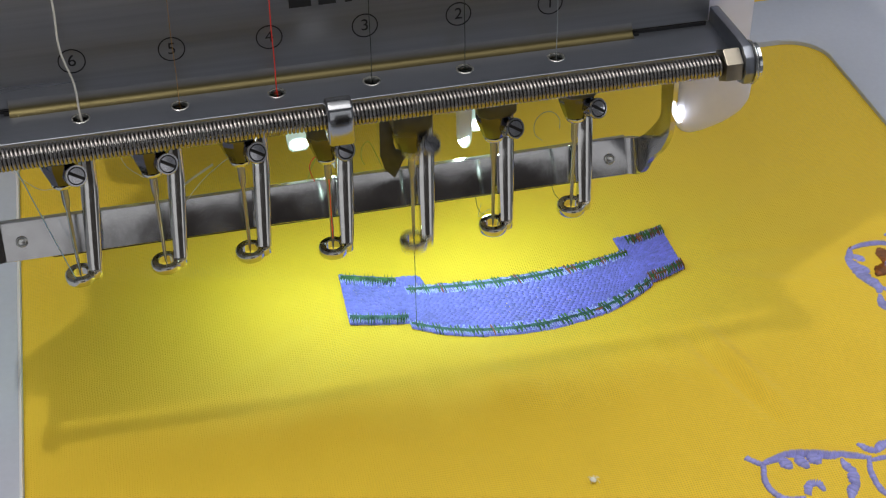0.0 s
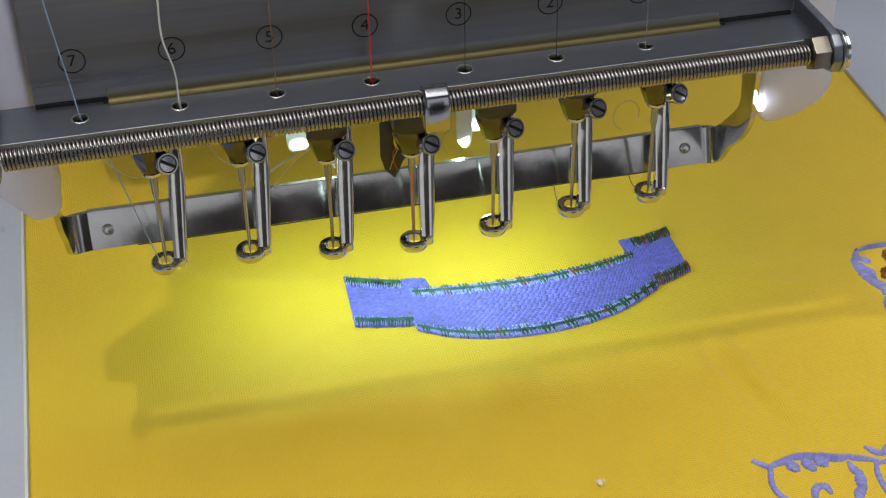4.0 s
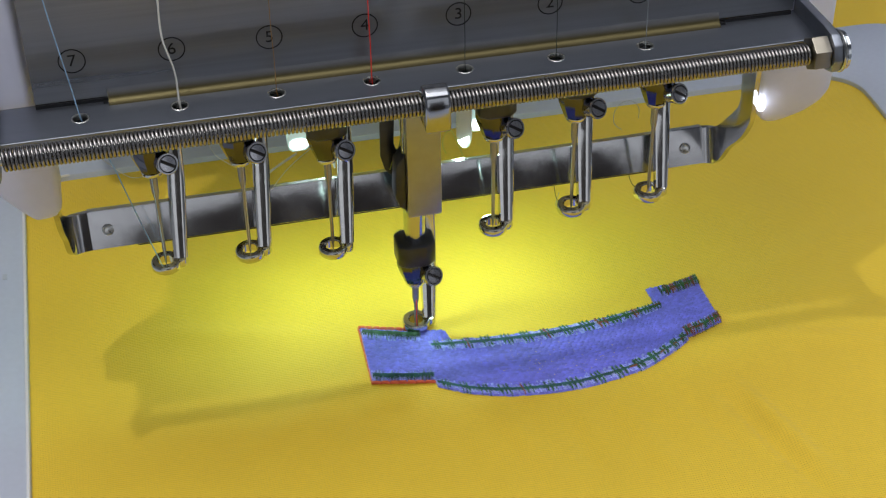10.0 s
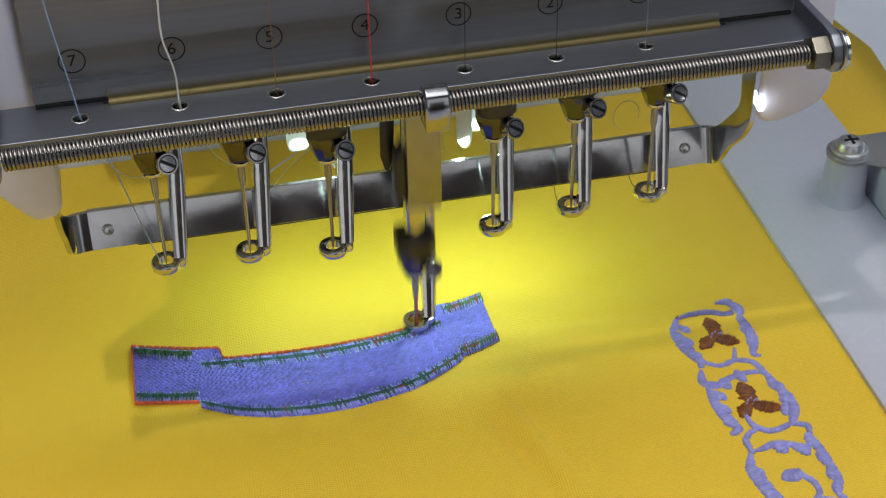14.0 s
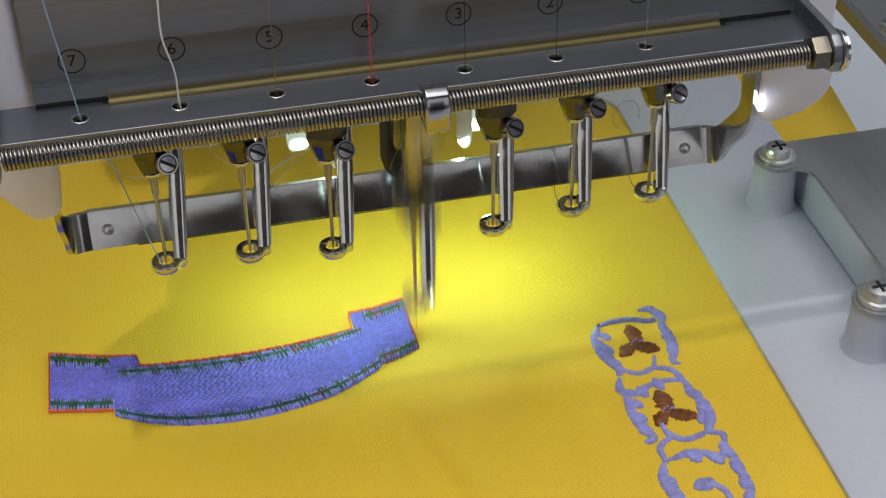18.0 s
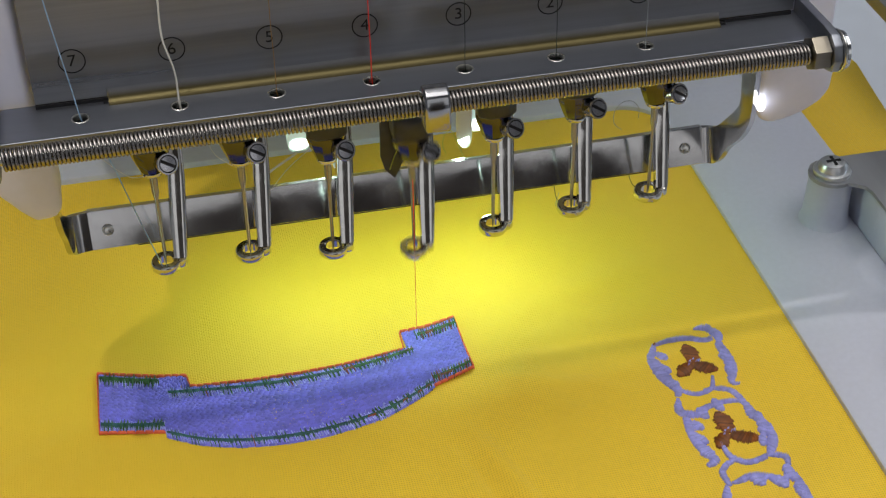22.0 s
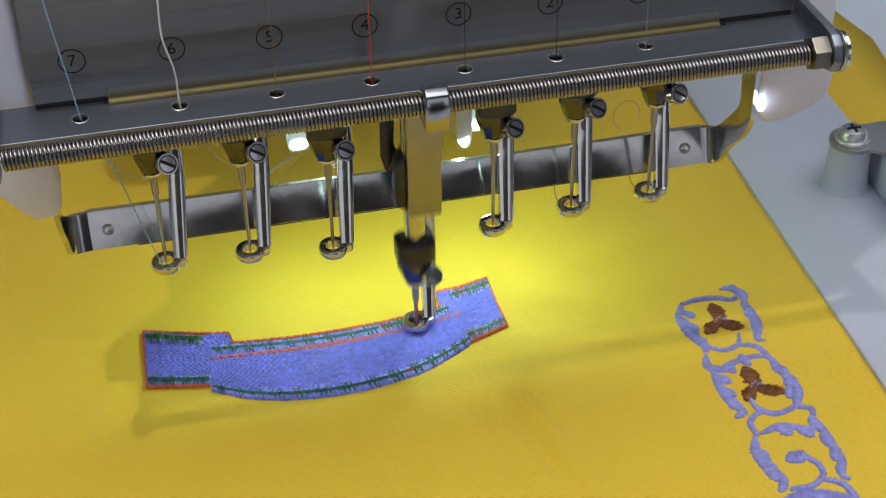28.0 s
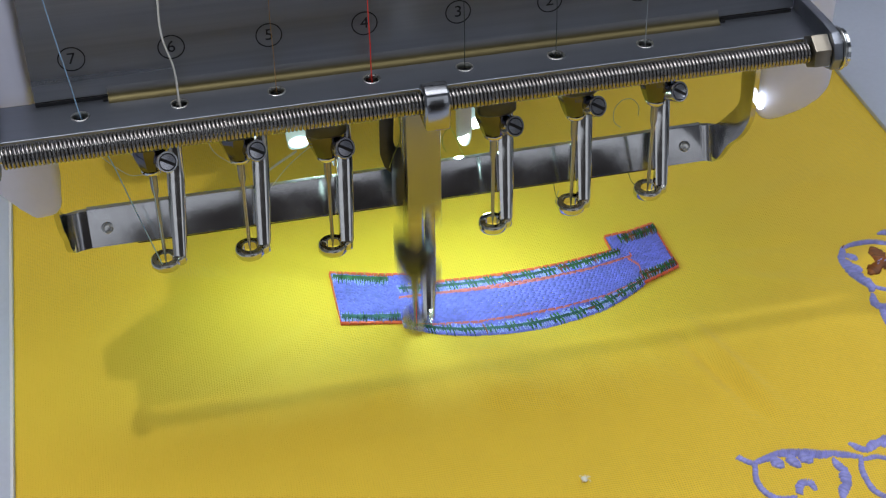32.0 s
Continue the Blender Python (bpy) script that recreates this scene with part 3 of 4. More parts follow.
def presser_foot():
    path = [Vector(p) for p in ((5.3, 13.4, 58), (5.4, 13.0, 40), (5.5, 11.4, 28), (5.2, 9.3, 20), (5.1, 8.6, 18.0), (4.95, 7.9, 16.4), (4.1, 3.6, 7.2), (3.5, 0.5, 0.3))]
    prof = [(-2.05, -0.6)] + [(2.05 * u, -1.0 - 0.45 * (1 - u * u)) for u in (-0.93, -0.6, -0.2, 0.2, 0.5, 0.75)] + [(2.05, -0.7), (2.05, 0.9), (1.6, 1.3), (-1.6, 1.3), (-2.05, 0.9)]
    stem = sweep(path, prof, (1, 1, 1, 1, 1, 1, 0.92, 0.8))
    ring = lathe([(1.8, -1.5), (1.8, 0.4), (2.05, 0.7), (3.2, 0.7), (3.5, 0.4), (3.6, -0.2), (3.55, -1.2), (3.3, -1.6), (2.0, -1.6)], 40)
    toe = rod((3.3, 0.4, -1.5), (3.3, 0.4, 0.66), 1.85, 1.7, seg=28, bevel=0.3)
    return part("presser_foot", merge(stem, ring, toe), FOOT, CASE, "polished presser foot with a round eye", smooth=36)


BARS, FEET = {}, {}
first_bar, first_foot = needle_bar(), presser_foot()
for number in range(1, 8):
    place = pose((4 - number) * 20 * U, 0, REST[4 - number] * U)
    if number == 1:
        BARS[number], FEET[number] = first_bar, first_foot
        first_bar.matrix_basis, first_foot.matrix_basis = place, place
    else:
        BARS[number], FEET[number] = copy_thing(first_bar, place), copy_thing(first_foot, place)


def threads():
    """Threads that come down the panel into the eyelets, and the loose ends at the needles."""
    colours = {7: T_SKY, 6: T_WHITE, 5: T_TAN, 4: T_RED, 3: T_DARK, 2: T_DARK, 1: T_GREY}
    for n, m in colours.items():
        x = (4 - n) * 20 - 12.25
        lean = {7: -3.2, 6: -2.0, 5: 0.3, 4: 0.4, 3: 0.6, 2: 0.6, 1: 0.8}[n]
        wob = 0.5 if n == 6 else 0.06
        pts = [(x + lean * 1.3, -18.6, 128), (x + lean + wob, -19.6, 114), (x + lean * 0.6 - wob, -20.6, 104), (x + lean * 0.3 + wob, -21.4, 96), (x + 0.1, -22.2, 88), (x + 1.5, -20, 80)]
        part("thread", strand(pts, 0.22 if n == 6 else 0.13 if n in (7, 4) else 0.08), m, CASE, "thread running into its eyelet", smooth=180)
        # from the eyelet's underside down to the clamp and the needle's eye
        nx, h = (4 - n) * 20, REST[4 - n]
        if n not in (3, 4):
            side = -0.9 if n % 2 else 0.9
            part("thread", strand([(nx + side * 0.4, -1.2, h + 25), (nx + side * 0.2, -1.0, h + 10), (nx, -0.6, h + 2.2), (nx + side * 0.3, 0.3, h - 0.8)], 0.07), m, CASE, smooth=180)
    part("thread", strand([(-69.6, -4.5, 69), (-67.8, -4.5, 62.8), (-66.8, -4.5, 58.5), (-64.2, -4.5, 47.8), (-60.9, -4.3, 34.4)], 0.15), T_SKY, CASE, "loose sky-blue thread", smooth=180)
    part("thread", strand([(-72, 2, 64), (-68.5, 0, 61), (-65, -2, 59), (-62, -2.6, 59)], 0.09), T_WHITE, CASE, smooth=180)
    part("thread", strand([(-47, 3, 63), (-45.5, 1, 60), (-43, -1, 58.6), (-42, -2, 58.4)], 0.09), T_WHITE, CASE, smooth=180)
    part("thread", strand([(-37.4, 9, 40.5), (-36.9, 9, 43.4), (-34.8, 9, 46.0), (-31.9, 9, 48.3), (-28.9, 9, 50.2), (-26, 9, 52)], 0.3), T_WHITE, CASE, "loose thick cream thread", smooth=180)
    part("thread", strand([(-33.4, 2, 47.5), (-29, 3, 52), (-24, 4, 55.5), (-20, 4, 58)], 0.10), T_WHITE, CASE, "loose cream thread", smooth=180)
    part("thread", strand([(-4.6, 4, 47), (-3.2, 5, 50), (-1.9, 5, 53), (-1.5, 5, 57), (-1.9, 5, 62)], 0.13), T_STRAW, CASE, "loose yellow thread", smooth=180)
    part("thread", strand([(36, 2, 37), (36.6, 1.6, 33.4), (38.0, 1, 31.6), (38.6, 0.4, 30.4)], 0.08), T_DARK, CASE, smooth=180)
    part("thread", strand([(55.6, 3, 36.6), (56.4, 2.4, 34), (57.6, 1.4, 32.6)], 0.08), T_DARK, CASE, smooth=180)
    part("thread", strand([(38, 4, 33), (37, 3, 30), (38.5, 1, 33), (39.4, 0, 34)], 0.07), T_GREY, CASE, smooth=180)
    loop = [(54 + 3.3 * math.cos(a), 3.0, 54 + 4.2 * math.sin(a)) for a in (4.4, 3.6, 2.8, 2.0, 1.2, 0.4, -0.3)]
    part("thread", strand(loop, 0.08), T_GREY, CASE, "curled thread end", smooth=180)
    loop = [(10.5 + 1.6 * math.cos(a), 6.0, 51 + 3.4 * math.sin(a)) for a in (4.2, 3.4, 2.6, 1.8, 1.0)] + [(13.6, 6.4, 47.6), (14.4, 7, 45.6)]
    part("thread", strand(loop, 0.09), T_STRAW, CASE, "curled yellow-green thread end", smooth=180)


threads()
LOOP = part("thread", strand([(-1.3, 3.0, 54.4), (-2.6, 3.0, 54.2), (-3.7, 3.0, 52.6), (-3.9, 3.0, 51.0), (-3.5, 3.0, 49.0), (-2.9, 3.0, 47.4)], 0.13), T_RED, CASE, "loop of orange-red thread", smooth=180)

# the working threads, from the needle's eye down into the cloth
T3 = part("thread", rod((0, -0.5, 4), (0, 0.0, -38), 0.09, seg=6), T_DARK, BARS[3], "taut dark thread", smooth=60)
T4 = part("thread", rod((0, -0.5, 4), (0, 0.0, -38), 0.07, seg=6), T_ORANGE, BARS[4], "taut orange thread", smooth=60)
part("thread", rod((0, -0.75, 27), (0, -0.6, 3), 0.14, seg=6), T_RED, BARS[4], "red thread along the needle", smooth=60)

# ---- the hoop ----
HOOP_THING = thing("embroidery_hoop", "pale grey plastic embroidery hoop holding the yellow cloth", "embroidery hoop")
IN = (-99.0, 158.2, -128.0, 111.5)
OUT = (-142.0, 200.5, -168.0, 138.5)


def rounded(rect, r, per=12):
    x0, x1, y0, y1 = rect
    pts = []
    for cx, cy, a in ((x1 - r, y1 - r, 0), (x0 + r, y1 - r, 90), (x0 + r, y0 + r, 180), (x1 - r, y0 + r, 270)):
        for k in range(per + 1):
            t = radians(a + 90 * k / per)
            pts.append((cx + r * math.cos(t), cy + r * math.sin(t)))
    return pts


def hoop():
    h = HOOP_THING
    a, b = rounded(IN, 13), rounded(OUT, 26)
    bm = bmesh.new()
    loops = []
    for f, z in ((0.0, -6.0), (0.0, 1.1), (0.012, 1.5), (0.3, 1.6), (0.97, 1.6), (1.0, 0.9), (1.0, -6.0)):
        loops.append([bm.verts.new((p[0] + (q[0] - p[0]) * f, p[1] + (q[1] - p[1]) * f, z)) for p, q in zip(a, b)])
    n = len(a)
    for la, lb in zip(loops, loops[1:] + loops[:1]):
        for k in range(n):
            bm.faces.new((la[k], la[(k + 1) % n], lb[(k + 1) % n], lb[k]))
    part("frame", bm, HOOP, h, smooth=40)
    # mounting wall and posts on the right-hand side, with the steel plate on top
    part("mounting_wall", prism([(191, 46), (206, 46), (206, -60), (191, -60)], "z", 1.4, 16.0, 1.2), HOOP, h, smooth=50)
    for y in (42.0, -21.0):
        post = lathe([(0.1, 1.0), (7.4, 1.0), (6.6, 2.2), (6.2, 5), (5.8, 16), (0.1, 16)], 32)
        bmesh.ops.translate(post, vec=(184, y, 0), verts=post.verts)
        part("post", post, HOOP, h, "pale plastic mounting post", smooth=50)
        screw = lathe([(0.05, 17.2), (5.0, 17.2), (5.2, 17.9), (5.0, 18.3), (3.9, 18.4), (3.9, 19.6), (3.2, 20.6), (0.05, 21.0)], 32)
        bmesh.ops.translate(screw, vec=(184, y, 0), verts=screw.verts)
        s = part("screw", screw, ZINC, h, "round steel screw", smooth=45)
        # the cross slot's inner shade is a pair of black bars
        part("cross_slot", merge(box(183.6, 184.4, y - 2.0, y + 2.0, 20.55, 21.05), box(182, 186, y - 0.4, y + 0.4, 20.55, 21.05)), BLACK, s)
    ear = lambda y: [(190.8, y - 11), (190.0, y - 8.4), (188, y - 6.8)] + [(184 + 6.3 * math.cos(radians(a)), y + 6.3 * math.sin(radians(a))) for a in range(290, 89, -15)] + [(188, y + 6.4)]
    outline = [(300, 48), (300, -75), (190.5, -75)] + ear(-21) + [(190.8, -12)] + ear(42)
    part("mounting_plate", prism(outline, "z", 16.1, 17.2), PLATE, h, "grey steel mounting plate", smooth=30)
    part("holder_arm", prism([(236, 15.5), (236, 20), (237.4, 21.4), (266, 21.4), (267, 20), (267, 15.5)], "y", 49, 330, 0.0), PLATE, h, "grey steel arm of the hoop holder", smooth=30)
    for y in (94, 250):
        head = lathe([(0.05, 21.3), (3.4, 21.3), (3.4, 22.6), (2.6, 23.4), (1.0, 23.6), (0.9, 22.9), (0.05, 22.9)], 24)
        bmesh.ops.translate(head, vec=(242, y, 0), verts=head.verts)
        part("screw", head, CHROME, h, "round steel screw", smooth=45)
    # left inner edge catches the light: that bright line is a white rim here
    bm = bmesh.new()
    inner = [[bm.verts.new((p[0] + (q[0] - p[0]) * f, p[1] + (q[1] - p[1]) * f, z)) for p, q in zip(a, b)] for f, z in ((0.002, 1.2), (0.004, 1.75), (0.014, 1.8), (0.02, 1.5))]
    for la, lb in zip(inner, inner[1:]):
        for k in range(n):
            if a[k][0] < -80 and a[(k + 1) % n][0] < -80:
                bm.faces.new((la[k], la[(k + 1) % n], lb[(k + 1) % n], lb[k]))
    bmesh.ops.delete(bm, geom=[v for v in bm.verts if not v.link_faces], context="VERTS")
    part("lit_rim", bm, WHITE, h, "inner rim painted white where light catches its edge", smooth=60)
    # ruler marks and pins on the left-hand side
    for x, w in zip([-120.0, -115.9, -114.6, -110.8, -107.4, -104.6], (1.6, 1.0, 1.8, 1.4, 1.7, 1.2)):
        part("moulded_letter", box(x - w / 2, x + w / 2, 65.8, 68.2, 1.5, 1.75, 0.1), HOOP_MARK, h)
    for x, a, b in ((-109.3, 71.1, 82.1), (-120.1, 70.3, 80.6)):
        part("ruler_mark", box(x - 0.25, x + 0.25, a, b, 1.5, 1.75, 0.1), HOOP_MARK, h)
    for x, y in ((-111, 9.0), (-119.5, 38.5), (-111, -52.0)):
        part("pin", rod((x, y, 1.4), (x, y, 5.6), 1.3, 1.0, seg=16, bevel=0.3), WHITE, h, "small white plastic pin", smooth=50)


hoop()

# ---- the cloth and its embroidery ----
SHEET = thing("yellow_cloth", "taut yellow cotton cloth with violet embroidery", "cloth")


# soft folds: from, to, height and width
CREASES = ((66, -18, 78, -58, -0.9, 1.9), (70, -14, 82, -54, 0.8, 1.7), (12, -12, 20, -40, 0.38, 3.0), (26, -12, 30, -46, -0.38, 3.0), (-20, 8, -60, -20, 0.35, 3.5),
           (-22, 24, -80, 40, 0.35, 4.0), (95, -6, 150, 4, 0.3, 3.0), (40, -14, 48, -50, 0.35, 3.0), (-30, -30, 20, -60, 0.4, 6.0), (80, 20, 140, 40, 0.35, 5.0),
           (82, 2, 116, -12, 0.3, 2.4), (54, -12, 66, -44, -0.3, 2.4), (0, -14, 2, -44, -0.3, 3.0), (-20, 2, -44, -34, -0.3, 3.4), (84, 12, 118, 8, -0.28, 2.6))


def cloth():
    nx, ny = 198, 185
    x0, x1, y0, y1 = -103.0, 161.0, -132.0, 115.0
    verts, faces = [], []
    for j in range(ny + 1):
        for i in range(nx + 1):
            x, y = x0 + (x1 - x0) * i / nx, y0 + (y1 - y0) * j / ny
            z = 0.35 * noise.noise(Vector((x * 0.02, y * 0.035, 0))) + 0.12 * noise.noise(Vector((x * 0.06 + y * 0.03, y * 0.05, 3)))
            for ax, ay, bx, by, deep, wide in CREASES:
                t = max(0, min(1, ((x - ax) * (bx - ax) + (y - ay) * (by - ay)) / ((bx - ax) ** 2 + (by - ay) ** 2)))
                d = math.hypot(x - ax - t * (bx - ax), y - ay - t * (by - ay))
                z += 1.6 * deep * math.exp(-(d / wide) ** 2) * math.sin(math.pi * min(1, 0.1 + t * 0.9))
            edge = min(x - x0, x1 - x, y - y0, y1 - y) / 12
            verts.append((x * U, y * U, (z * min(1, max(0, edge)) - 0.25) * U))
    w = nx + 1
    for j in range(ny):
        for i in range(nx):
            a = j * w + i
            faces.append((a, a + 1, a + w + 1, a + w))
    me = bpy.data.meshes.new("sheet")
    me.from_pydata(verts, [], faces)
    me.shade_smooth()
    part("sheet", me, CLOTH, SHEET)
    # the spare cloth that hangs out behind and beside the hoop
    edge = [(146, 60), (205, 60), (224, 62), (229, 78), (233, 104), (236, 130), (230, 170), (215, 260), (-150, 260), (-150, 130), (100, 118)]
    bm = bmesh.new()
    top = [bm.verts.new((x, y, -7.0)) for x, y in edge]
    f = bm.faces.new(top)
    bmesh.ops.triangulate(bm, faces=[f])
    bmesh.ops.subdivide_edges(bm, edges=bm.edges[:], cuts=5, use_grid_fill=True)
    for v in bm.verts:
        v.co.z += 1.5 * noise.noise(Vector((v.co.x * 0.03, v.co.y * 0.03, 9)))
    g = bmesh.ops.extrude_face_region(bm, geom=bm.faces[:])
    bmesh.ops.translate(bm, vec=(0, 0, -0.5), verts=[e for e in g["geom"] if isinstance(e, bmesh.types.BMVert)])
    part("margin", bm, CLOTH, SHEET, smooth=60)


cloth()


def mix_line(line, s):
    """The point at s (0 to 1) of a smooth line."""
    pts = spline([(x, y, 0) for x, y in line], 10)
    f = min(max(s, 0), 1) * (len(pts) - 1)
    i = min(int(f), len(pts) - 2)
    p = pts[i].lerp(pts[i + 1], f - i)
    return p.x, p.y


class Patch:
    """A sewn field between a lower and an upper line."""

    def __init__(self, low, high, length, height):
        self.low = [mix_line(low, k / 200) for k in range(201)]
        self.high = [mix_line(high, k / 200) for k in range(201)]
        self.length, self.height = length, height

    def at(self, s, v):
        f = min(max(s, 0), 1) * 200
        i = min(int(f), 199)
        f -= i
        a = [self.low[i][k] + (self.low[i + 1][k] - self.low[i][k]) * f for k in (0, 1)]
        b = [self.high[i][k] + (self.high[i + 1][k] - self.high[i][k]) * f for k in (0, 1)]
        return a[0] + (b[0] - a[0]) * v, a[1] + (b[1] - a[1]) * v


def banner():
    rnd = random.Random(4)
    main = Patch([(-1.1, -0.4), (9, -5.8), (21, -8.6), (35, -9.0), (49, -6.3), (58, -2.2), (64.4, 1.9)],
                 [(-3.0, 16.8), (6, 15.9), (20, 14.5), (34.6, 14.2), (50, 15.5), (63.2, 18.2)], 66, 21)
    left = Patch([(-16.4, 4.9), (-9, 3.0), (-1.4, 1.6)], [(-16.0, 25.8), (-9, 23.4), (-2, 21.2), (4.6, 20.4)], 17, 21)
    right = Patch([(63.2, 2.6), (69, 4.2), (75.0, 6.8)], [(60.2, 23.6), (67, 24.2), (74.6, 26.2)], 13, 20)
    fold_l = Patch([(-1.5, 15.6), (2, 15.2), (6.0, 14.8)], [(-1.0, 20.6), (2, 20.4), (5.2, 20.0)], 7, 5)
    fold_r = Patch([(60.4, 16.6), (62.5, 17.2)], [(60.2, 23.6), (62.3, 23.8)], 2, 7)
    fill, border, green, teal, rust = [], [], [], [], []

    def field(patch, along, row=0.62, length=3.6, h=0.42):
        n = int((patch.height if along else patch.length) / row)
        m = int((patch.length if along else patch.height) / length) + 1
        for i in range(n):
            c = (i + 0.5) / n
            shift = (i * 0.5 + rnd.uniform(-0.16, 0.16)) % 1.0
            for k in range(-1, m + 1):
                a, b = (k + shift) / m, (k + shift + 1.06) / m
                a, b = max(a, 0.0), min(b, 1.0)
                if b - a < 0.02:
                    continue
                jig = rnd.uniform(-0.2, 0.2) / n
                p, q = (patch.at(a, c + jig), patch.at(b, c + jig)) if along else (patch.at(c + jig, a), patch.at(c + jig, b))
                fill.append((*p, *q, row * 1.12, h * rnd.uniform(0.7, 1.3)))

    # flat underlay, then the field of short stitches on it
    for patch in (left, main, right):
        field(patch, False, row=0.45, length=7.0, h=0.12)
    field(left, True, length=1.35, h=0.5)
    field(main, True, length=1.35, h=0.5)
    field(right, True, length=1.35, h=0.5)
    field(fold_l, False, length=3.0, h=0.6)
    field(fold_r, False, length=4.0, h=0.6)

    def band(patch, v0, v1, s0, s1, centre, tick, warm=0.0, pitch=0.5, lift=1.0):
        """Satin border with a coloured line along it and bundles of cross stitches."""
        n = int(patch.length * (s1 - s0) / pitch)
        for i in range(n):
            s = s0 + (s1 - s0) * (i + rnd.uniform(0.3, 0.7)) / n
            border.append((*patch.at(s, v0 + rnd.uniform(-.02, .015)), *patch.at(s, v1 + rnd.uniform(-.015, .02)), 0.42, lift * rnd.uniform(0.5, 0.85)))
        vm = (v0 + v1) / 2
        across = patch.height
        step = 2.0 / (patch.length * (s1 - s0))
        k = 0.0
        while k < 1:
            a, b = s0 + (s1 - s0) * k, s0 + (s1 - s0) * min(1, k + step * 1.3)
            for o in (-0.17, 0.17):
                (rust if rnd.random() < warm * 0.5 else centre).append((*patch.at(a, vm + (o + rnd.uniform(-.08, .08)) / across), *patch.at(b, vm + (o + rnd.uniform(-.08, .08)) / across), 0.6, 1.1 * lift))
            k += step
        count = max(2, int(patch.length * (s1 - s0) / tick))
        for i in range(count):
            mid = s0 + (s1 - s0) * (i + 0.5) / count
            for o in (-0.85, 0.0, 0.85):
                s = mid + (o + rnd.uniform(-0.16, 0.16)) / patch.length
                ext = rnd.uniform(0.1, 0.65) / across
                pick = rust if rnd.random() < warm else green
                pick.append((*patch.at(s, v0 - ext), *patch.at(s + 0.3 / patch.length, v1 + ext), 0.36, 1.25 * lift))
        # loose pale ends that stick out over the field
        for i in range(int(patch.length * (s1 - s0) / 1.3)):
            s = s0 + (s1 - s0) * rnd.random()
            inner, outer = (v1, v0) if v0 < 0.5 else (v0, v1)
            d = rnd.uniform(0.2, 0.55) / across * (1 if v0 < 0.5 else -1)
            border.append((*patch.at(s, inner - d * 0.3), *patch.at(s + rnd.uniform(-.2, .2) / patch.length, inner + d), 0.3, 0.9))

    band(main, 0.005, 0.17, 0.0, 1.0, teal, 4.4, 0.03)
    band(main, 0.83, 0.995, 0.07, 0.7, teal, 4.2, 0.06)
    band(main, 0.83, 0.995, 0.7, 0.98, green, 3.0, 0.3)
    band(left, 0.01, 0.17, 0.0, 0.97, teal, 3.4, 0.06, lift=1.6)
    band(left, 0.80, 0.985, 0.0, 0.72, green, 3.2, 0.05, lift=1.6)
    band(right, 0.01, 0.17, 0.12, 1.0, green, 1.5, 0.4)
    band(right, 0.80, 0.985, 0.25, 1.0, green, 1.3, 0.4)
    root = SHEET
    tagged(part("banner_fill", stitch_mesh("banner_fill", fill), T_FILL, root, "violet-blue sewn ribbon field"), kind="stuff")
    tagged(part("banner_border", stitch_mesh("banner_border", border), T_BORDER, root, "pale blue satin stitch border"), kind="stuff")
    tagged(part("green_stitches", stitch_mesh("green_stitches", green), T_GREEN, root, "green cross stitches"), kind="stuff")
    tagged(part("teal_line", stitch_mesh("teal_line", teal), T_TEAL, root, "dark teal sewn line"), kind="stuff")
    tagged(part("rust_stitches", stitch_mesh("rust_stitches", rust), T_RUST, root, "rust-red sewn flecks"), kind="stuff")


banner()


def satin(line, width, taper=(0.5, 0.5), lobes=0, pitch=0.38, height=0.8, seed=1, slant=0.25):
    """Satin stitches laid across a smooth line; lobes gives a leaf its scalloped side."""
    rnd = random.Random(seed)
    pts = spline([(x, y, 0) for x, y in line], 14)
    run = [0.0]
    for a, b in zip(pts, pts[1:]):
        run.append(run[-1] + (b - a).length)
    total = run[-1]
    out = []
    n = max(3, int(total / pitch))
    i = 0
    for k in range(n + 1):
        d = total * k / n
        while i < len(run) - 2 and run[i + 1] < d:
            i += 1
        f = (d - run[i]) / max(run[i + 1] - run[i], 1e-6)
        p = pts[i].lerp(pts[i + 1], f)
        t = (pts[i + 1] - pts[i]).normalized()
        nrm = Vector((-t.y, t.x, 0))
        u = k / n
        w = width * (taper[0] + (1 - taper[0]) * min(1, u * 3)) * (taper[1] + (1 - taper[1]) * min(1, (1 - u) * 3))
        a = b = w / 2
        if lobes:
            b *= 0.5 + 0.8 * abs(math.sin(math.pi * lobes * u)) ** 0.7
        a *= rnd.uniform(0.84, 1.08)
        b *= rnd.uniform(0.84, 1.1)
        q0, q1 = p - nrm * a - t * slant * a, p + nrm * b + t * slant * b
        out.append((q0.x, q0.y, q1.x, q1.y, pitch * 1.3, height * (0.6 + 0.5 * min(1, w / 2.5)) * rnd.uniform(0.9, 1.1)))
    return out


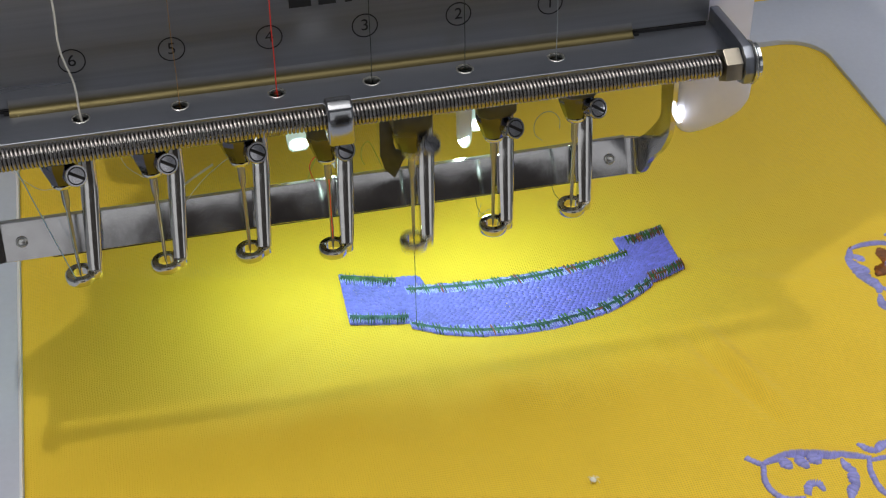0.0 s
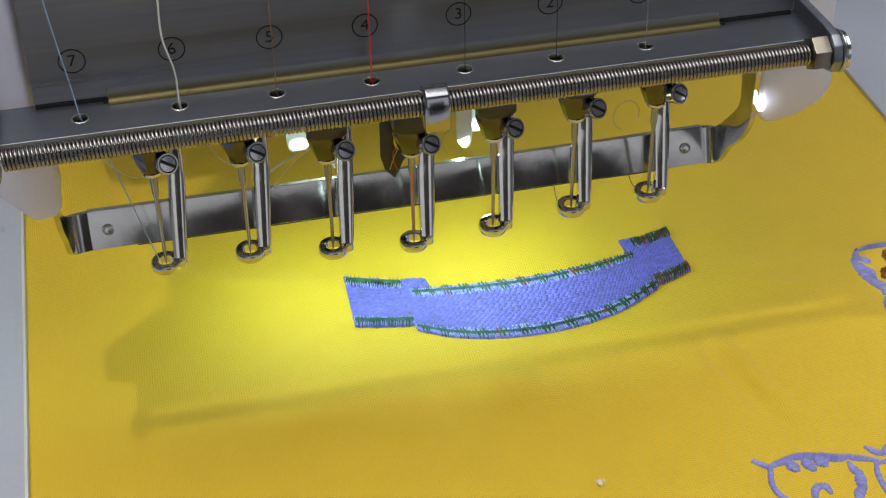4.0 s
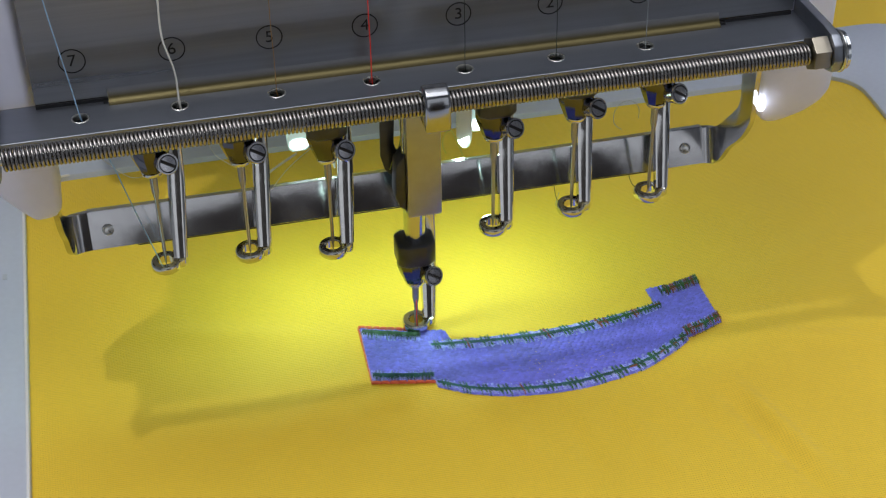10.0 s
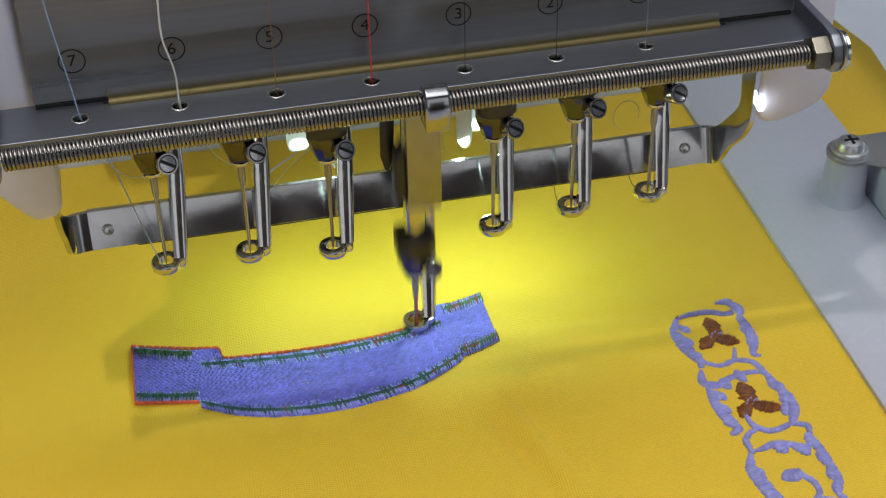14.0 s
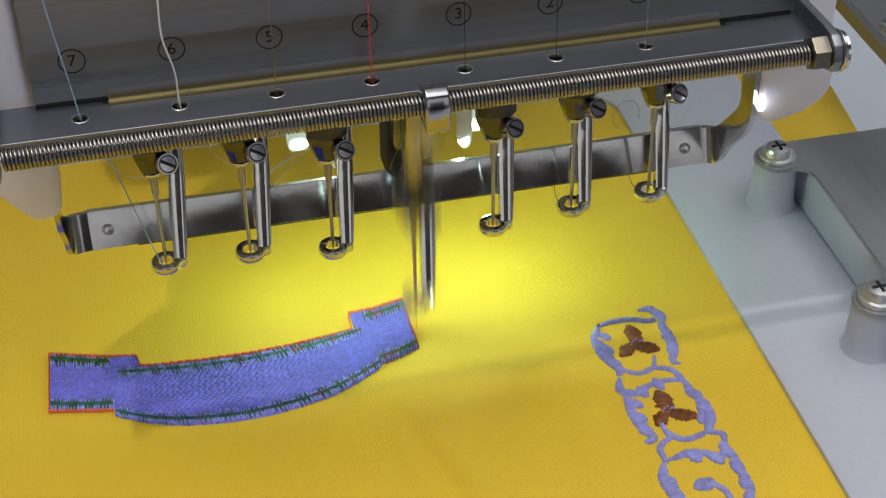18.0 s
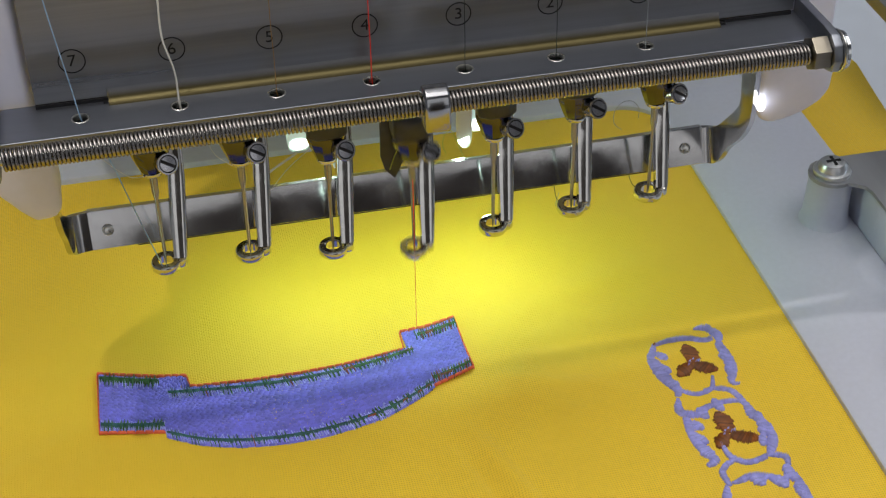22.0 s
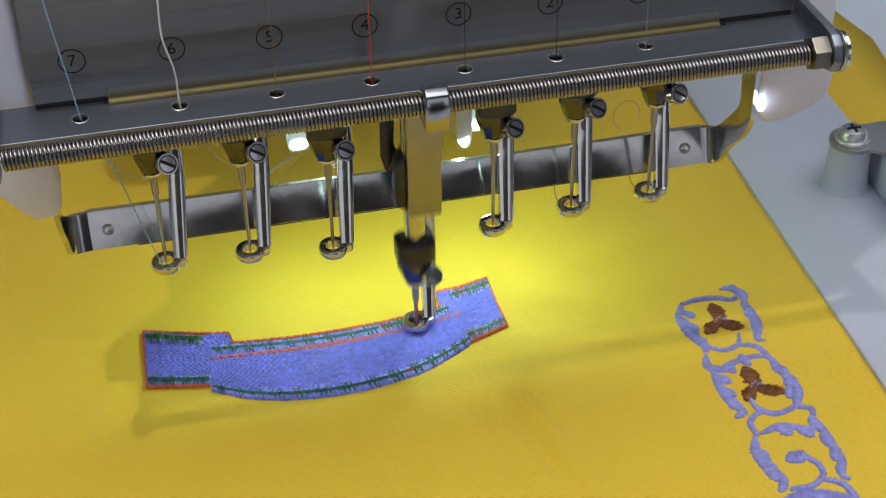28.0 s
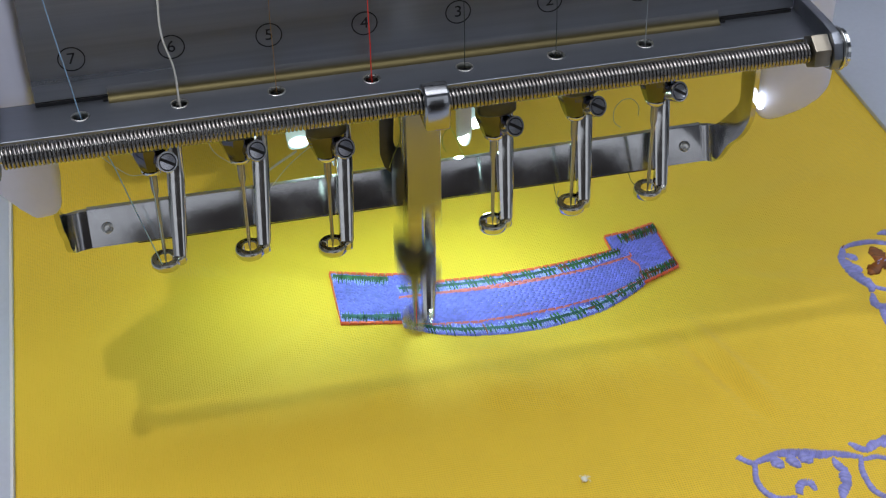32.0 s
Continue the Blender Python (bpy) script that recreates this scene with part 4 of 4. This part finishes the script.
def scrolls():
    """The scrolled border: each stroke is one piece of satin stitch."""
    strokes = [
        ([(121.7, 4.0), (126.1, 4.9), (130.8, 4.5), (133.9, 2.8), (136.5, 3.1)], 2.0, (0.5, 1), 0),
        ([(133.5, 7.7), (136.3, 7.5), (137.8, 5.1), (138.3, 1.9)], 2.6, (0.25, 1), 2),
        ([(137.3, 1.4), (137.8, -3.2), (137.6, -8.3), (135.6, -13.4), (136.9, -14.4)], 2.8, (0.8, 0.4), -3),
        ([(121.3, 3.8), (119.1, -0.9), (119.3, -5.4), (120.2, -9.2), (121.5, -13.1), (121.2, -15.1)], 3.3, (0.4, 0.6), 4),
        ([(121.9, -13.2), (125.7, -15.5), (129.9, -14.4), (131.6, -10.5)], 1.6, (0.8, 0.6), 0),
        ([(127.9, -14.6), (131.6, -14.8), (134.5, -16.9), (135.8, -21.5)], 1.9, (0.4, 1), 0),
        ([(120.7, -16.4), (119.5, -19.6), (120.8, -21.9), (124.0, -22.0), (127.1, -20.0)], 2.8, (0.5, 0.6), 3),
        ([(125.3, -21.0), (129.6, -19.7), (134.1, -19.9), (135.7, -21.7)], 1.8, (1, 0.5), 0),
        ([(135.8, -21.5), (136.5, -26.4), (137.8, -30.8), (136.9, -35.9), (134.8, -38.6)], 3.3, (0.6, 0.6), -3),
        ([(125.3, -32.4), (126.0, -37.2), (129.3, -39.9), (134.1, -39.1)], 1.7, (0.6, 1), 0),
        ([(120.3, -23.2), (119.9, -27.8), (120.4, -33.2), (122.0, -37.3), (119.9, -38.9)], 2.9, (0.8, 0.5), 4),
    ]
    strokes += [
        ([(134.8, -38.6), (138.2, -40.1), (138.0, -42.6)], 1.8, (0.8, 0.8), 0),
        ([(126.3, -38.5), (123.6, -39.8), (122.2, -42.0), (122.4, -45.8)], 1.8, (0.7, 0.8), 0),
        ([(123.4, -45.4), (127.4, -44.3), (131.2, -44.8), (134.5, -47.3), (136.2, -46.6)], 2.3, (0.4, 1), -3),
        ([(136.9, -43.0), (137.9, -47.7), (138.0, -53.3), (138.0, -58.1), (136.4, -62.5), (137.4, -63.9)], 3.0, (0.8, 0.4), -4),
        ([(121.7, -46.3), (120.1, -50.2), (120.6, -55.1), (121.2, -58.8), (122.5, -60.9), (120.7, -63.9)], 3.6, (0.4, 0.5), 4),
        ([(126.4, -55.6), (127.2, -53.9), (129.1, -53.6), (130.6, -55.1), (132.4, -57.9), (132.1, -61.4), (128.4, -63.8), (123.3, -63.7)], 1.8, (1.3, 0.8), 0),
        ([(116.4, -68.0), (120.1, -67.2), (124.9, -66.1), (129.7, -66.7), (133.8, -68.8), (135.9, -69.9)], 3.3, (0.5, 0.6), -4),
        ([(131.6, -62.5), (135.0, -64.5), (136.4, -68.8), (135.7, -73.8)], 2.0, (0.7, 1), 0),
        ([(116.7, -69.2), (115.4, -72.2), (115.2, -76.6), (116.8, -78.6), (121.5, -79.1)], 1.9, (0.8, 0.6), 0),
        ([(123.6, -77.6), (124.4, -75.2), (126.7, -74.9), (126.9, -77.7)], 2.4, (0.8, 0.5), 0),
        ([(135.7, -73.8), (136.0, -80.0), (132.5, -86.0), (126.0, -88.0)], 3.0, (0.6, 0.5), 3),
    ]
    strokes += [
        ([(67.4, -66.6), (70.5, -65.6), (74.8, -64.9), (79.3, -65.8), (84.4, -67.5), (88.9, -68.6), (92.3, -70.5)], 2.6, (0.5, 0.5), -4),
        ([(64.6, -63.8), (66.0, -65.4), (67.4, -66.6)], 1.5, (1, 1), 0),
        ([(67.4, -67.2), (66.0, -71.9), (66.6, -75.7), (68.7, -77.9), (72.8, -78.5)], 1.6, (0.9, 0.5), 0),
        ([(74.0, -77.6), (75.2, -75.1), (77.3, -75.0), (77.9, -77.4)], 2.4, (0.8, 0.5), 0),
        ([(85.6, -69.4), (86.4, -73.9), (85.3, -77.4), (82.6, -80.9)], 2.8, (0.4, 0.7), -3),
        ([(91.9, -71.0), (90.6, -74.5), (90.5, -80.5), (93.0, -84.0)], 1.7, (0.8, 0.8), 0),
        ([(92.3, -71.2), (96.0, -71.2), (99.0, -73.2)], 1.5, (0.8, 0.6), 0),
        ([(99.0, -73.6), (101.5, -73.2), (102.6, -75.2)], 2.4, (0.9, 0.5), 0),
        ([(91.7, -65.6), (92.8, -67.6), (94.6, -68.4), (97.4, -67.2), (102.1, -66.3), (106.1, -66.7)], 2.4, (0.5, 0.8), 4),
        ([(106.9, -67.6), (108.5, -71.1), (110.8, -75.5), (110.6, -79.7)], 2.4, (0.9, 0.6), 2),
        ([(105.9, -66.9), (109.3, -65.9), (112.1, -66.2), (114.3, -67.4), (115.9, -66.0)], 2.0, (0.9, 0.5), 0),
        ([(110.6, -79.0), (104.5, -82.0), (97.0, -83.5)], 3.0, (0.6, 0.6), -3),
    ]
    for i, (line, width, taper, lobes) in enumerate(strokes):
        sign = -1 if lobes < 0 else 1
        use = line if sign > 0 else line[::-1]
        tp = taper if sign > 0 else taper[::-1]
        sts = satin(use, width * (0.95 if lobes else 0.92), tp, abs(lobes), seed=i)
        me = stitch_mesh("scroll", sts)
        tagged(part("scroll", me, T_LILAC, SHEET, "raised lilac satin stitch scroll"), kind="stuff")
    # leaflets that fill the scrolls out: direction, size, then where each sits
    leaflets = [
        ((0.55, -0.83), 3.0, [(121.9, -0.7), (121.0, -5.1), (121.3, -10.9), (122.0, -26.0), (121.3, -30.4), (121.3, -35.2), (121.2, -51.9), (121.4, -55.7), (122.0, -59.6)]),
        ((-0.45, -0.9), 2.8, [(137.2, -3.6), (136.7, -8.9), (137.2, -26.8), (136.7, -30.9), (135.4, -34.0), (137.7, -51.6), (137.4, -56.3), (136.8, -60.4)]),
        ((0.25, -0.97), 3.2, [(72.8, -67.6), (76.6, -68.1), (79.8, -67.8), (121.2, -68.8), (125.2, -69.2), (129.0, -69.0), (124.7, -22.4), (129.3, -20.5), (129.5, -45.9), (134.4, -47.6)]),
        ((0.8, -0.6), 3.0, [(99.3, -67.3), (103.1, -68.0), (109.8, -67.9), (109.6, -71.1), (110.0, -75.8), (100.9, -75.7)]),
        ((0.9, 0.3), 3.8, [(128.9, -54.7), (125.6, -76.5), (127.0, -83.1), (132.6, -80.7)]),
    ]
    for (dx, dy), size, spots in leaflets:
        for k, (x, y) in enumerate(spots):
            g = size * (0.5, 0.58, 0.46)[k % 3]
            line = [(x - dx * g, y - dy * g), (x + dy * 0.15 * g, y - dx * 0.15 * g), (x + dx * g, y + dy * g)]
            me = stitch_mesh("leaflet", satin(line, size * (0.95, 0.85, 1.05)[k % 3], (0.55, 0.5), 0, seed=200 + k, height=1.0, slant=0.35))
            tagged(part("leaflet", me, T_LILAC, SHEET, "raised lilac satin stitch leaflet"), kind="stuff")
    for cx, cy, leaves in ((128.7, -5.0, ((129.0, 1.9), (123.6, -8.2), (133.6, -8.3))),
                           (128.3, -30.1, ((128.2, -22.9), (124.2, -33.8), (134.8, -33.2), (126.0, -27.6)))):
        sts = []
        for k, (tx, ty) in enumerate(leaves):
            start = (cx + (tx - cx) * 0.08, cy + (ty - cy) * 0.08) if k < 3 else (tx + 0.7, ty - 0.4)
            mid = ((start[0] + tx) / 2 + (ty - cy) * 0.05, (start[1] + ty) / 2 - (tx - cx) * 0.05)
            sts += satin([start, mid, (tx, ty)], (5.0, 4.2, 4.6, 1.1)[k], (0.5, 0.3), 0, seed=70 + k, height=0.8)
        part("flower", stitch_mesh("flower", sts), T_BROWN, SHEET, "dark brown three-leaved sewn flower")
        dots = [(cx + a - 0.4, cy + b, cx + a + 0.4, cy + b + 0.3, 0.45, 1.2) for a, b in ((-0.8, 0.5), (0.9, 0.2), (1.6, 0.4), (-1.4, -0.6), (0.2, 1.0))]
        part("flower_dots", stitch_mesh("flower_dots", dots), T_LILAC, SHEET, "small lilac knots")
    tie = [(120.9, 3.4, 121.9, 4.5, 0.9, 1.0)]
    part("dark_knot", stitch_mesh("dark_knot", tie), T_BROWN, SHEET)


scrolls()


def lint():
    bm = bmesh.new()
    bmesh.ops.create_icosphere(bm, subdivisions=2, radius=0.75)
    for v in bm.verts:
        v.co *= 1 + 0.4 * noise.noise(v.co * 1.5)
        v.co.z *= 0.6
    rnd = random.Random(8)
    for k in range(9):
        a = rnd.uniform(0, 6.28)
        x, y = math.cos(a), math.sin(a)
        bm = merge(bm, strand([(x * 0.5, y * 0.5, 0.1), (x * 1.0 + rnd.uniform(-.3, .3), y * 1.0, 0.25), (x * 1.5, y * 1.5 + rnd.uniform(-.4, .4), rnd.uniform(-.2, .3))], 0.06, 3))
    fluff = part("lint", bm, T_WHITE, None, smooth=180)
    return tagged(fluff, "small white speck of lint on the yellow cloth", "lint")


LINT = lint()

# ---- movement ----
# seconds, and how far hoop and cloth stand from their first place, in millimetres
SHIFT = [(0, 0, 0), (1.7, 0, 0), (1.8, 4.4, -4.2), (1.9, 10.6, -10.3), (2.0, 10.1, -9.8), (2.1, 6.4, -6.2), (2.2, 1.9, -1.9), (2.3, 0, 0),
         (2.6, 0, -0.1), (2.8, 1.2, -1.5), (3.5, 1.2, -1.5), (5.5, 1.1, 0.3), (6.0, 1.1, 0.3), (6.5, 1.1, -0.8), (7.0, 1.1, -1.6), (7.5, 3.6, -2.3), (8.0, 11.7, -3.4), (8.25, 16.4, -5.2),
         (8.5, 16.5, -10.1), (9.0, 16.4, -20.7), (9.25, 16.0, -25.4)]
SHIFT += [(9.5, 13.3, -26.0), (10.0, 1.6, -23.1), (10.5, -5.1, -21.1), (11.0, -5.0, -22.4), (11.5, 0.9, -18.8), (12.0, -8.7, -16.3), (12.5, -21.1, -15.0), (13.0, -33.0, -15.3), (13.5, -43.7, -15.8),
          (14.0, -55.7, -16.8), (14.5, -59.5, -23.1), (15.2, -63.5, -24.6), (16.5, -76.1, -26.3), (17.0, -68.2, -20.1), (17.5, -73.2, -21.8), (18.0, -76.2, -14.8), (18.5, -69.6, -8.5), (19.0, -71.2, -9.0)]
SHIFT += [(19.5, -76.1, -6.9), (20.0, -64.7, -2.5), (20.5, -76.1, -6.8), (21.0, -76.2, -17.3), (21.5, -76.1, -28.7), (22.0, -64.7, -25.2), (22.5, -63.6, -22.0), (23.0, -64.5, -14.2), (23.5, -52.6, -11.6),
          (24.0, -41.7, -10.4), (24.5, -29.1, -9.7), (25.0, -16.5, -10.5), (25.5, -4.0, -11.4), (25.75, 1.4, -11.7), (26.0, -3.0, -11.5), (26.7, -20.5, -10.6), (27.5, -40.3, -10.6), (28.0, -52.5, -11.6)]
SHIFT += [(28.5, -62.9, -13.9), (28.7, -65.2, -10.0), (29.0, -64.3, -3.8), (29.5, -52.7, 0.3), (30.0, -40.6, 2.2), (30.5, -29.2, 2.7), (31.0, -17.6, 2.7), (31.5, -7.2, 1.2), (32.0, -2.0, 0.0)]


def shift_at(t):
    for (a, ax, ay), (b, bx, by) in zip(SHIFT, SHIFT[1:]):
        if a <= t <= b:
            f = (t - a) / (b - a)
            return ax + (bx - ax) * f, ay + (by - ay) * f
    return SHIFT[-1][1:]


# seconds and place of the needle along the banner's edge, in millimetres on the cloth
EDGE = [(6.9, -1.3, 1.4), (7.5, -4.0, 2.0), (8.25, -16.7, 4.7), (9.3, -16.3, 26.0), (10.0, -1.8, 21.6), (10.6, 5.4, 20.2), (11.2, 6.0, 16.1), (12.0, 9.0, 15.6), (12.5, 21.0, 14.7), (13.0, 33.0, 14.5),
        (13.5, 43.8, 15.0), (14.1, 59.8, 17.2), (14.6, 59.9, 23.9), (15.4, 66.5, 24.4), (16.5, 74.9, 26.5), (17.4, 74.9, 16.0), (18.2, 75.4, 6.7), (19.2, 64.2, 2.2)]


def orange_stitches():
    """The outline that the needle sews: each stitch comes up with the thread when the needle passes."""
    made = []

    def sew(last, p, t, width, high, material):
        d = math.dist(p, last)
        me = stitch_mesh("outline_stitch", [(-d * 0.57, 0, d * 0.57, 0, width, high)])
        mid = ((p[0] + last[0]) / 2, (p[1] + last[1]) / 2)
        made.append((part("outline_stitch", me, material, SHEET), t, mid, math.degrees(math.atan2(p[1] - last[1], p[0] - last[0]))))

    for (a, ax, ay), (b, bx, by) in zip(EDGE, EDGE[1:]):
        n = max(1, round(math.hypot(bx - ax, by - ay) / 2.0))
        for k in range(n):
            f, g = k / n, (k + 1) / n
            sew((ax + (bx - ax) * f, ay + (by - ay) * f), (ax + (bx - ax) * g, ay + (by - ay) * g), a + (b - a) * g, 0.36, 1.0, T_ORANGE)
    # the second, finer line inside the border
    t, last = 22.9, None
    while t < 32.0:
        x, y = shift_at(t)
        p = (-x, -y - 0.5)
        if last and math.dist(p, last) > 0.9:
            sew(last, p, t, 0.32, 1.05, T_PINK)
            last = p
        elif not last:
            last = p
        t += 0.1
    return made


OUTLINE = orange_stitches()

# height of the working needle bar in millimetres, ten times a second
BEAT_A = [28, 15, -2, -12, -12, 12, 27]
BEAT_B = [25, 7, -10, -12, -4, 19.5, 28, 24, 10, -1, -12, -10, 14, 28, 27, 19.5, -4, 28, -10, 27, 25, -8, 12, 28, 20, 15,
          -6, 5, 26, -6, -11, -8, 22, 6, 28, 18, 5, -7, 15, -11, -6, 5, 27, -5, 18, -11]  # 5.5 to 10.0
ROUND = [27, -9, 8, -11, -8, 10]
KNOWN = {10.5: 8, 10.6: -11, 10.7: 16, 10.8: 5, 10.9: 27, 11.0: -8, 11.9: 10, 12.0: 4, 12.1: 25, 12.9: 3, 13.0: 27, 13.1: 15, 13.9: 26, 14.0: -10, 14.1: 3,
         14.5: 25, 16.5: 8, 17.0: -10, 18.0: 6, 18.9: 8, 19.0: 25, 19.1: -9, 19.9: -11, 20.0: 20, 20.1: 6, 20.9: -10, 21.0: 6, 21.1: -11, 21.9: 8, 22.0: 23,
         22.1: -11, 22.9: 24, 23.0: 25, 23.1: 8, 23.9: -11, 24.0: 7, 24.1: 24, 24.9: 8, 25.0: -12, 25.1: -9, 27.9: 12, 28.0: -11, 28.1: 25}
KNOWN.update({28.9: 18, 29.0: -12, 29.1: 16, 29.9: 26, 30.0: 4, 30.9: 10, 31.0: 17, 31.9: 24, 32.0: -12})
KNOWN.update({12.0: 4, 13.0: 27, 14.0: -9, 17.0: -9, 18.0: 9, 19.0: 26, 20.0: 19, 21.0: 7, 22.0: 26, 24.0: 11})
# where the bar is caught on its way: millimetres in a thirtieth of a second
RUSH = {8.0: -18, 9.0: 16, 11.0: -9, 12.0: -20, 13.0: 3, 14.0: 9, 17.0: 9, 18.0: 20, 19.0: 4, 20.0: -16, 21.0: 20, 22.0: 4, 23.0: -5, 24.0: -19, 25.0: 6, 28.0: 8, 29.0: 4, 30.0: 18, 31.0: -17}


def bar_heights():
    rows = [(k / 10, z) for k, z in enumerate(BEAT_A)]
    rows += [(0.7, 28.1), (5.3, 28.1)]
    rows += [(5.5 + k / 10, z) for k, z in enumerate(BEAT_B)]
    for k in range(101, 321):
        t = k / 10
        rows.append((t, KNOWN.get(t, ROUND[(k - 166) % 6])))
    full = []
    for t, z in rows:
        v = RUSH.get(t, 0)
        if v:
            full.append((t - 1 / FPS, min(28, max(-13, z - v))))
        full.append((t, z))
        if v:
            full.append((t + 1 / FPS, min(28, max(-13, z + v))))
    return full


def motions():
    place = lambda x, y, z: pose(x * U, y * U, z * U)
    sheet = [(t, place(x, y, 0)) for t, x, y in SHIFT]
    walk(SHEET, sheet)
    walk(HOOP_THING, sheet)
    walk(LINT, [(t, place(x + 27.9, y - 62.6, 0.5)) for t, x, y in SHIFT])
    walk(CASE, [(0, place(-20, 0, 0)), (3.02, place(-20, 0, 0)), (3.1, place(-18.0, 0, 0)), (3.2, place(-14.8, 0, 0)), (3.5, place(-7.6, 0, 0)), (3.75, place(-1.4, 0, 0)), (3.9, place(0, 0, 0)), (32, place(0, 0, 0))])
    beat = bar_heights()
    walk(DRIVER, [(t, place(0, 0, z)) for t, z in beat])
    for n in range(1, 8):
        x, before, after = (4 - n) * 20, REST[3 - n], REST[4 - n]
        bar = [(0, before), (3.05, before), (3.9, after), (32, after)]
        if n == 3:
            bar = [r for r in beat if r[0] < 3] + [(3.05, before), (3.9, after), (32, after)]
        if n == 4:
            bar = [(0, before), (3.05, before), (3.9, after), (5.3, after)] + [r for r in beat if r[0] > 5.4]
        walk(BARS[n], [(t, place(x, 0, z)) for t, z in bar])
        walk(FEET[n], [(t, place(x, 0, max(z, 2.1))) for t, z in bar])
    walk(T3, [(0, place(0, 0, 0)), (1.6, place(0, 0, 0)), (1.7, place(0, 0, 34)), (32, place(0, 0, 34))])
    walk(T4, [(0, place(0, 0, 34)), (4.8, place(0, 0, 34)), (5.3, place(0, 0, 0)), (32, place(0, 0, 0))])
    walk(LOOP, [(0, place(0, 0, 0)), (4.6, place(0, 0, 0)), (5.3, place(0, 4, 22)), (32, place(0, 4, 22))])
    walk(HOOK, [(t, place(0, y, z)) for t, y, z in ((0, 0, 0), (0.6, 0, 0), (0.7, -1, -17), (0.8, -4, -34), (0.9, -5, -38), (1.0, -3, -20), (1.6, -3, -20), (1.7, 0, 0), (5.3, 0, 0), (5.5, 0, -3), (5.7, 0, 0), (32, 0, 0))])
    for ob, t, (x, y), turn in OUTLINE:
        down, up = pose(x * U, y * U, -2.5 * U, 0, 0, turn), pose(x * U, y * U, 0, 0, 0, turn)
        walk(ob, [(0, down), (t - 0.1, down), (t, up), (32, up)])


motions()
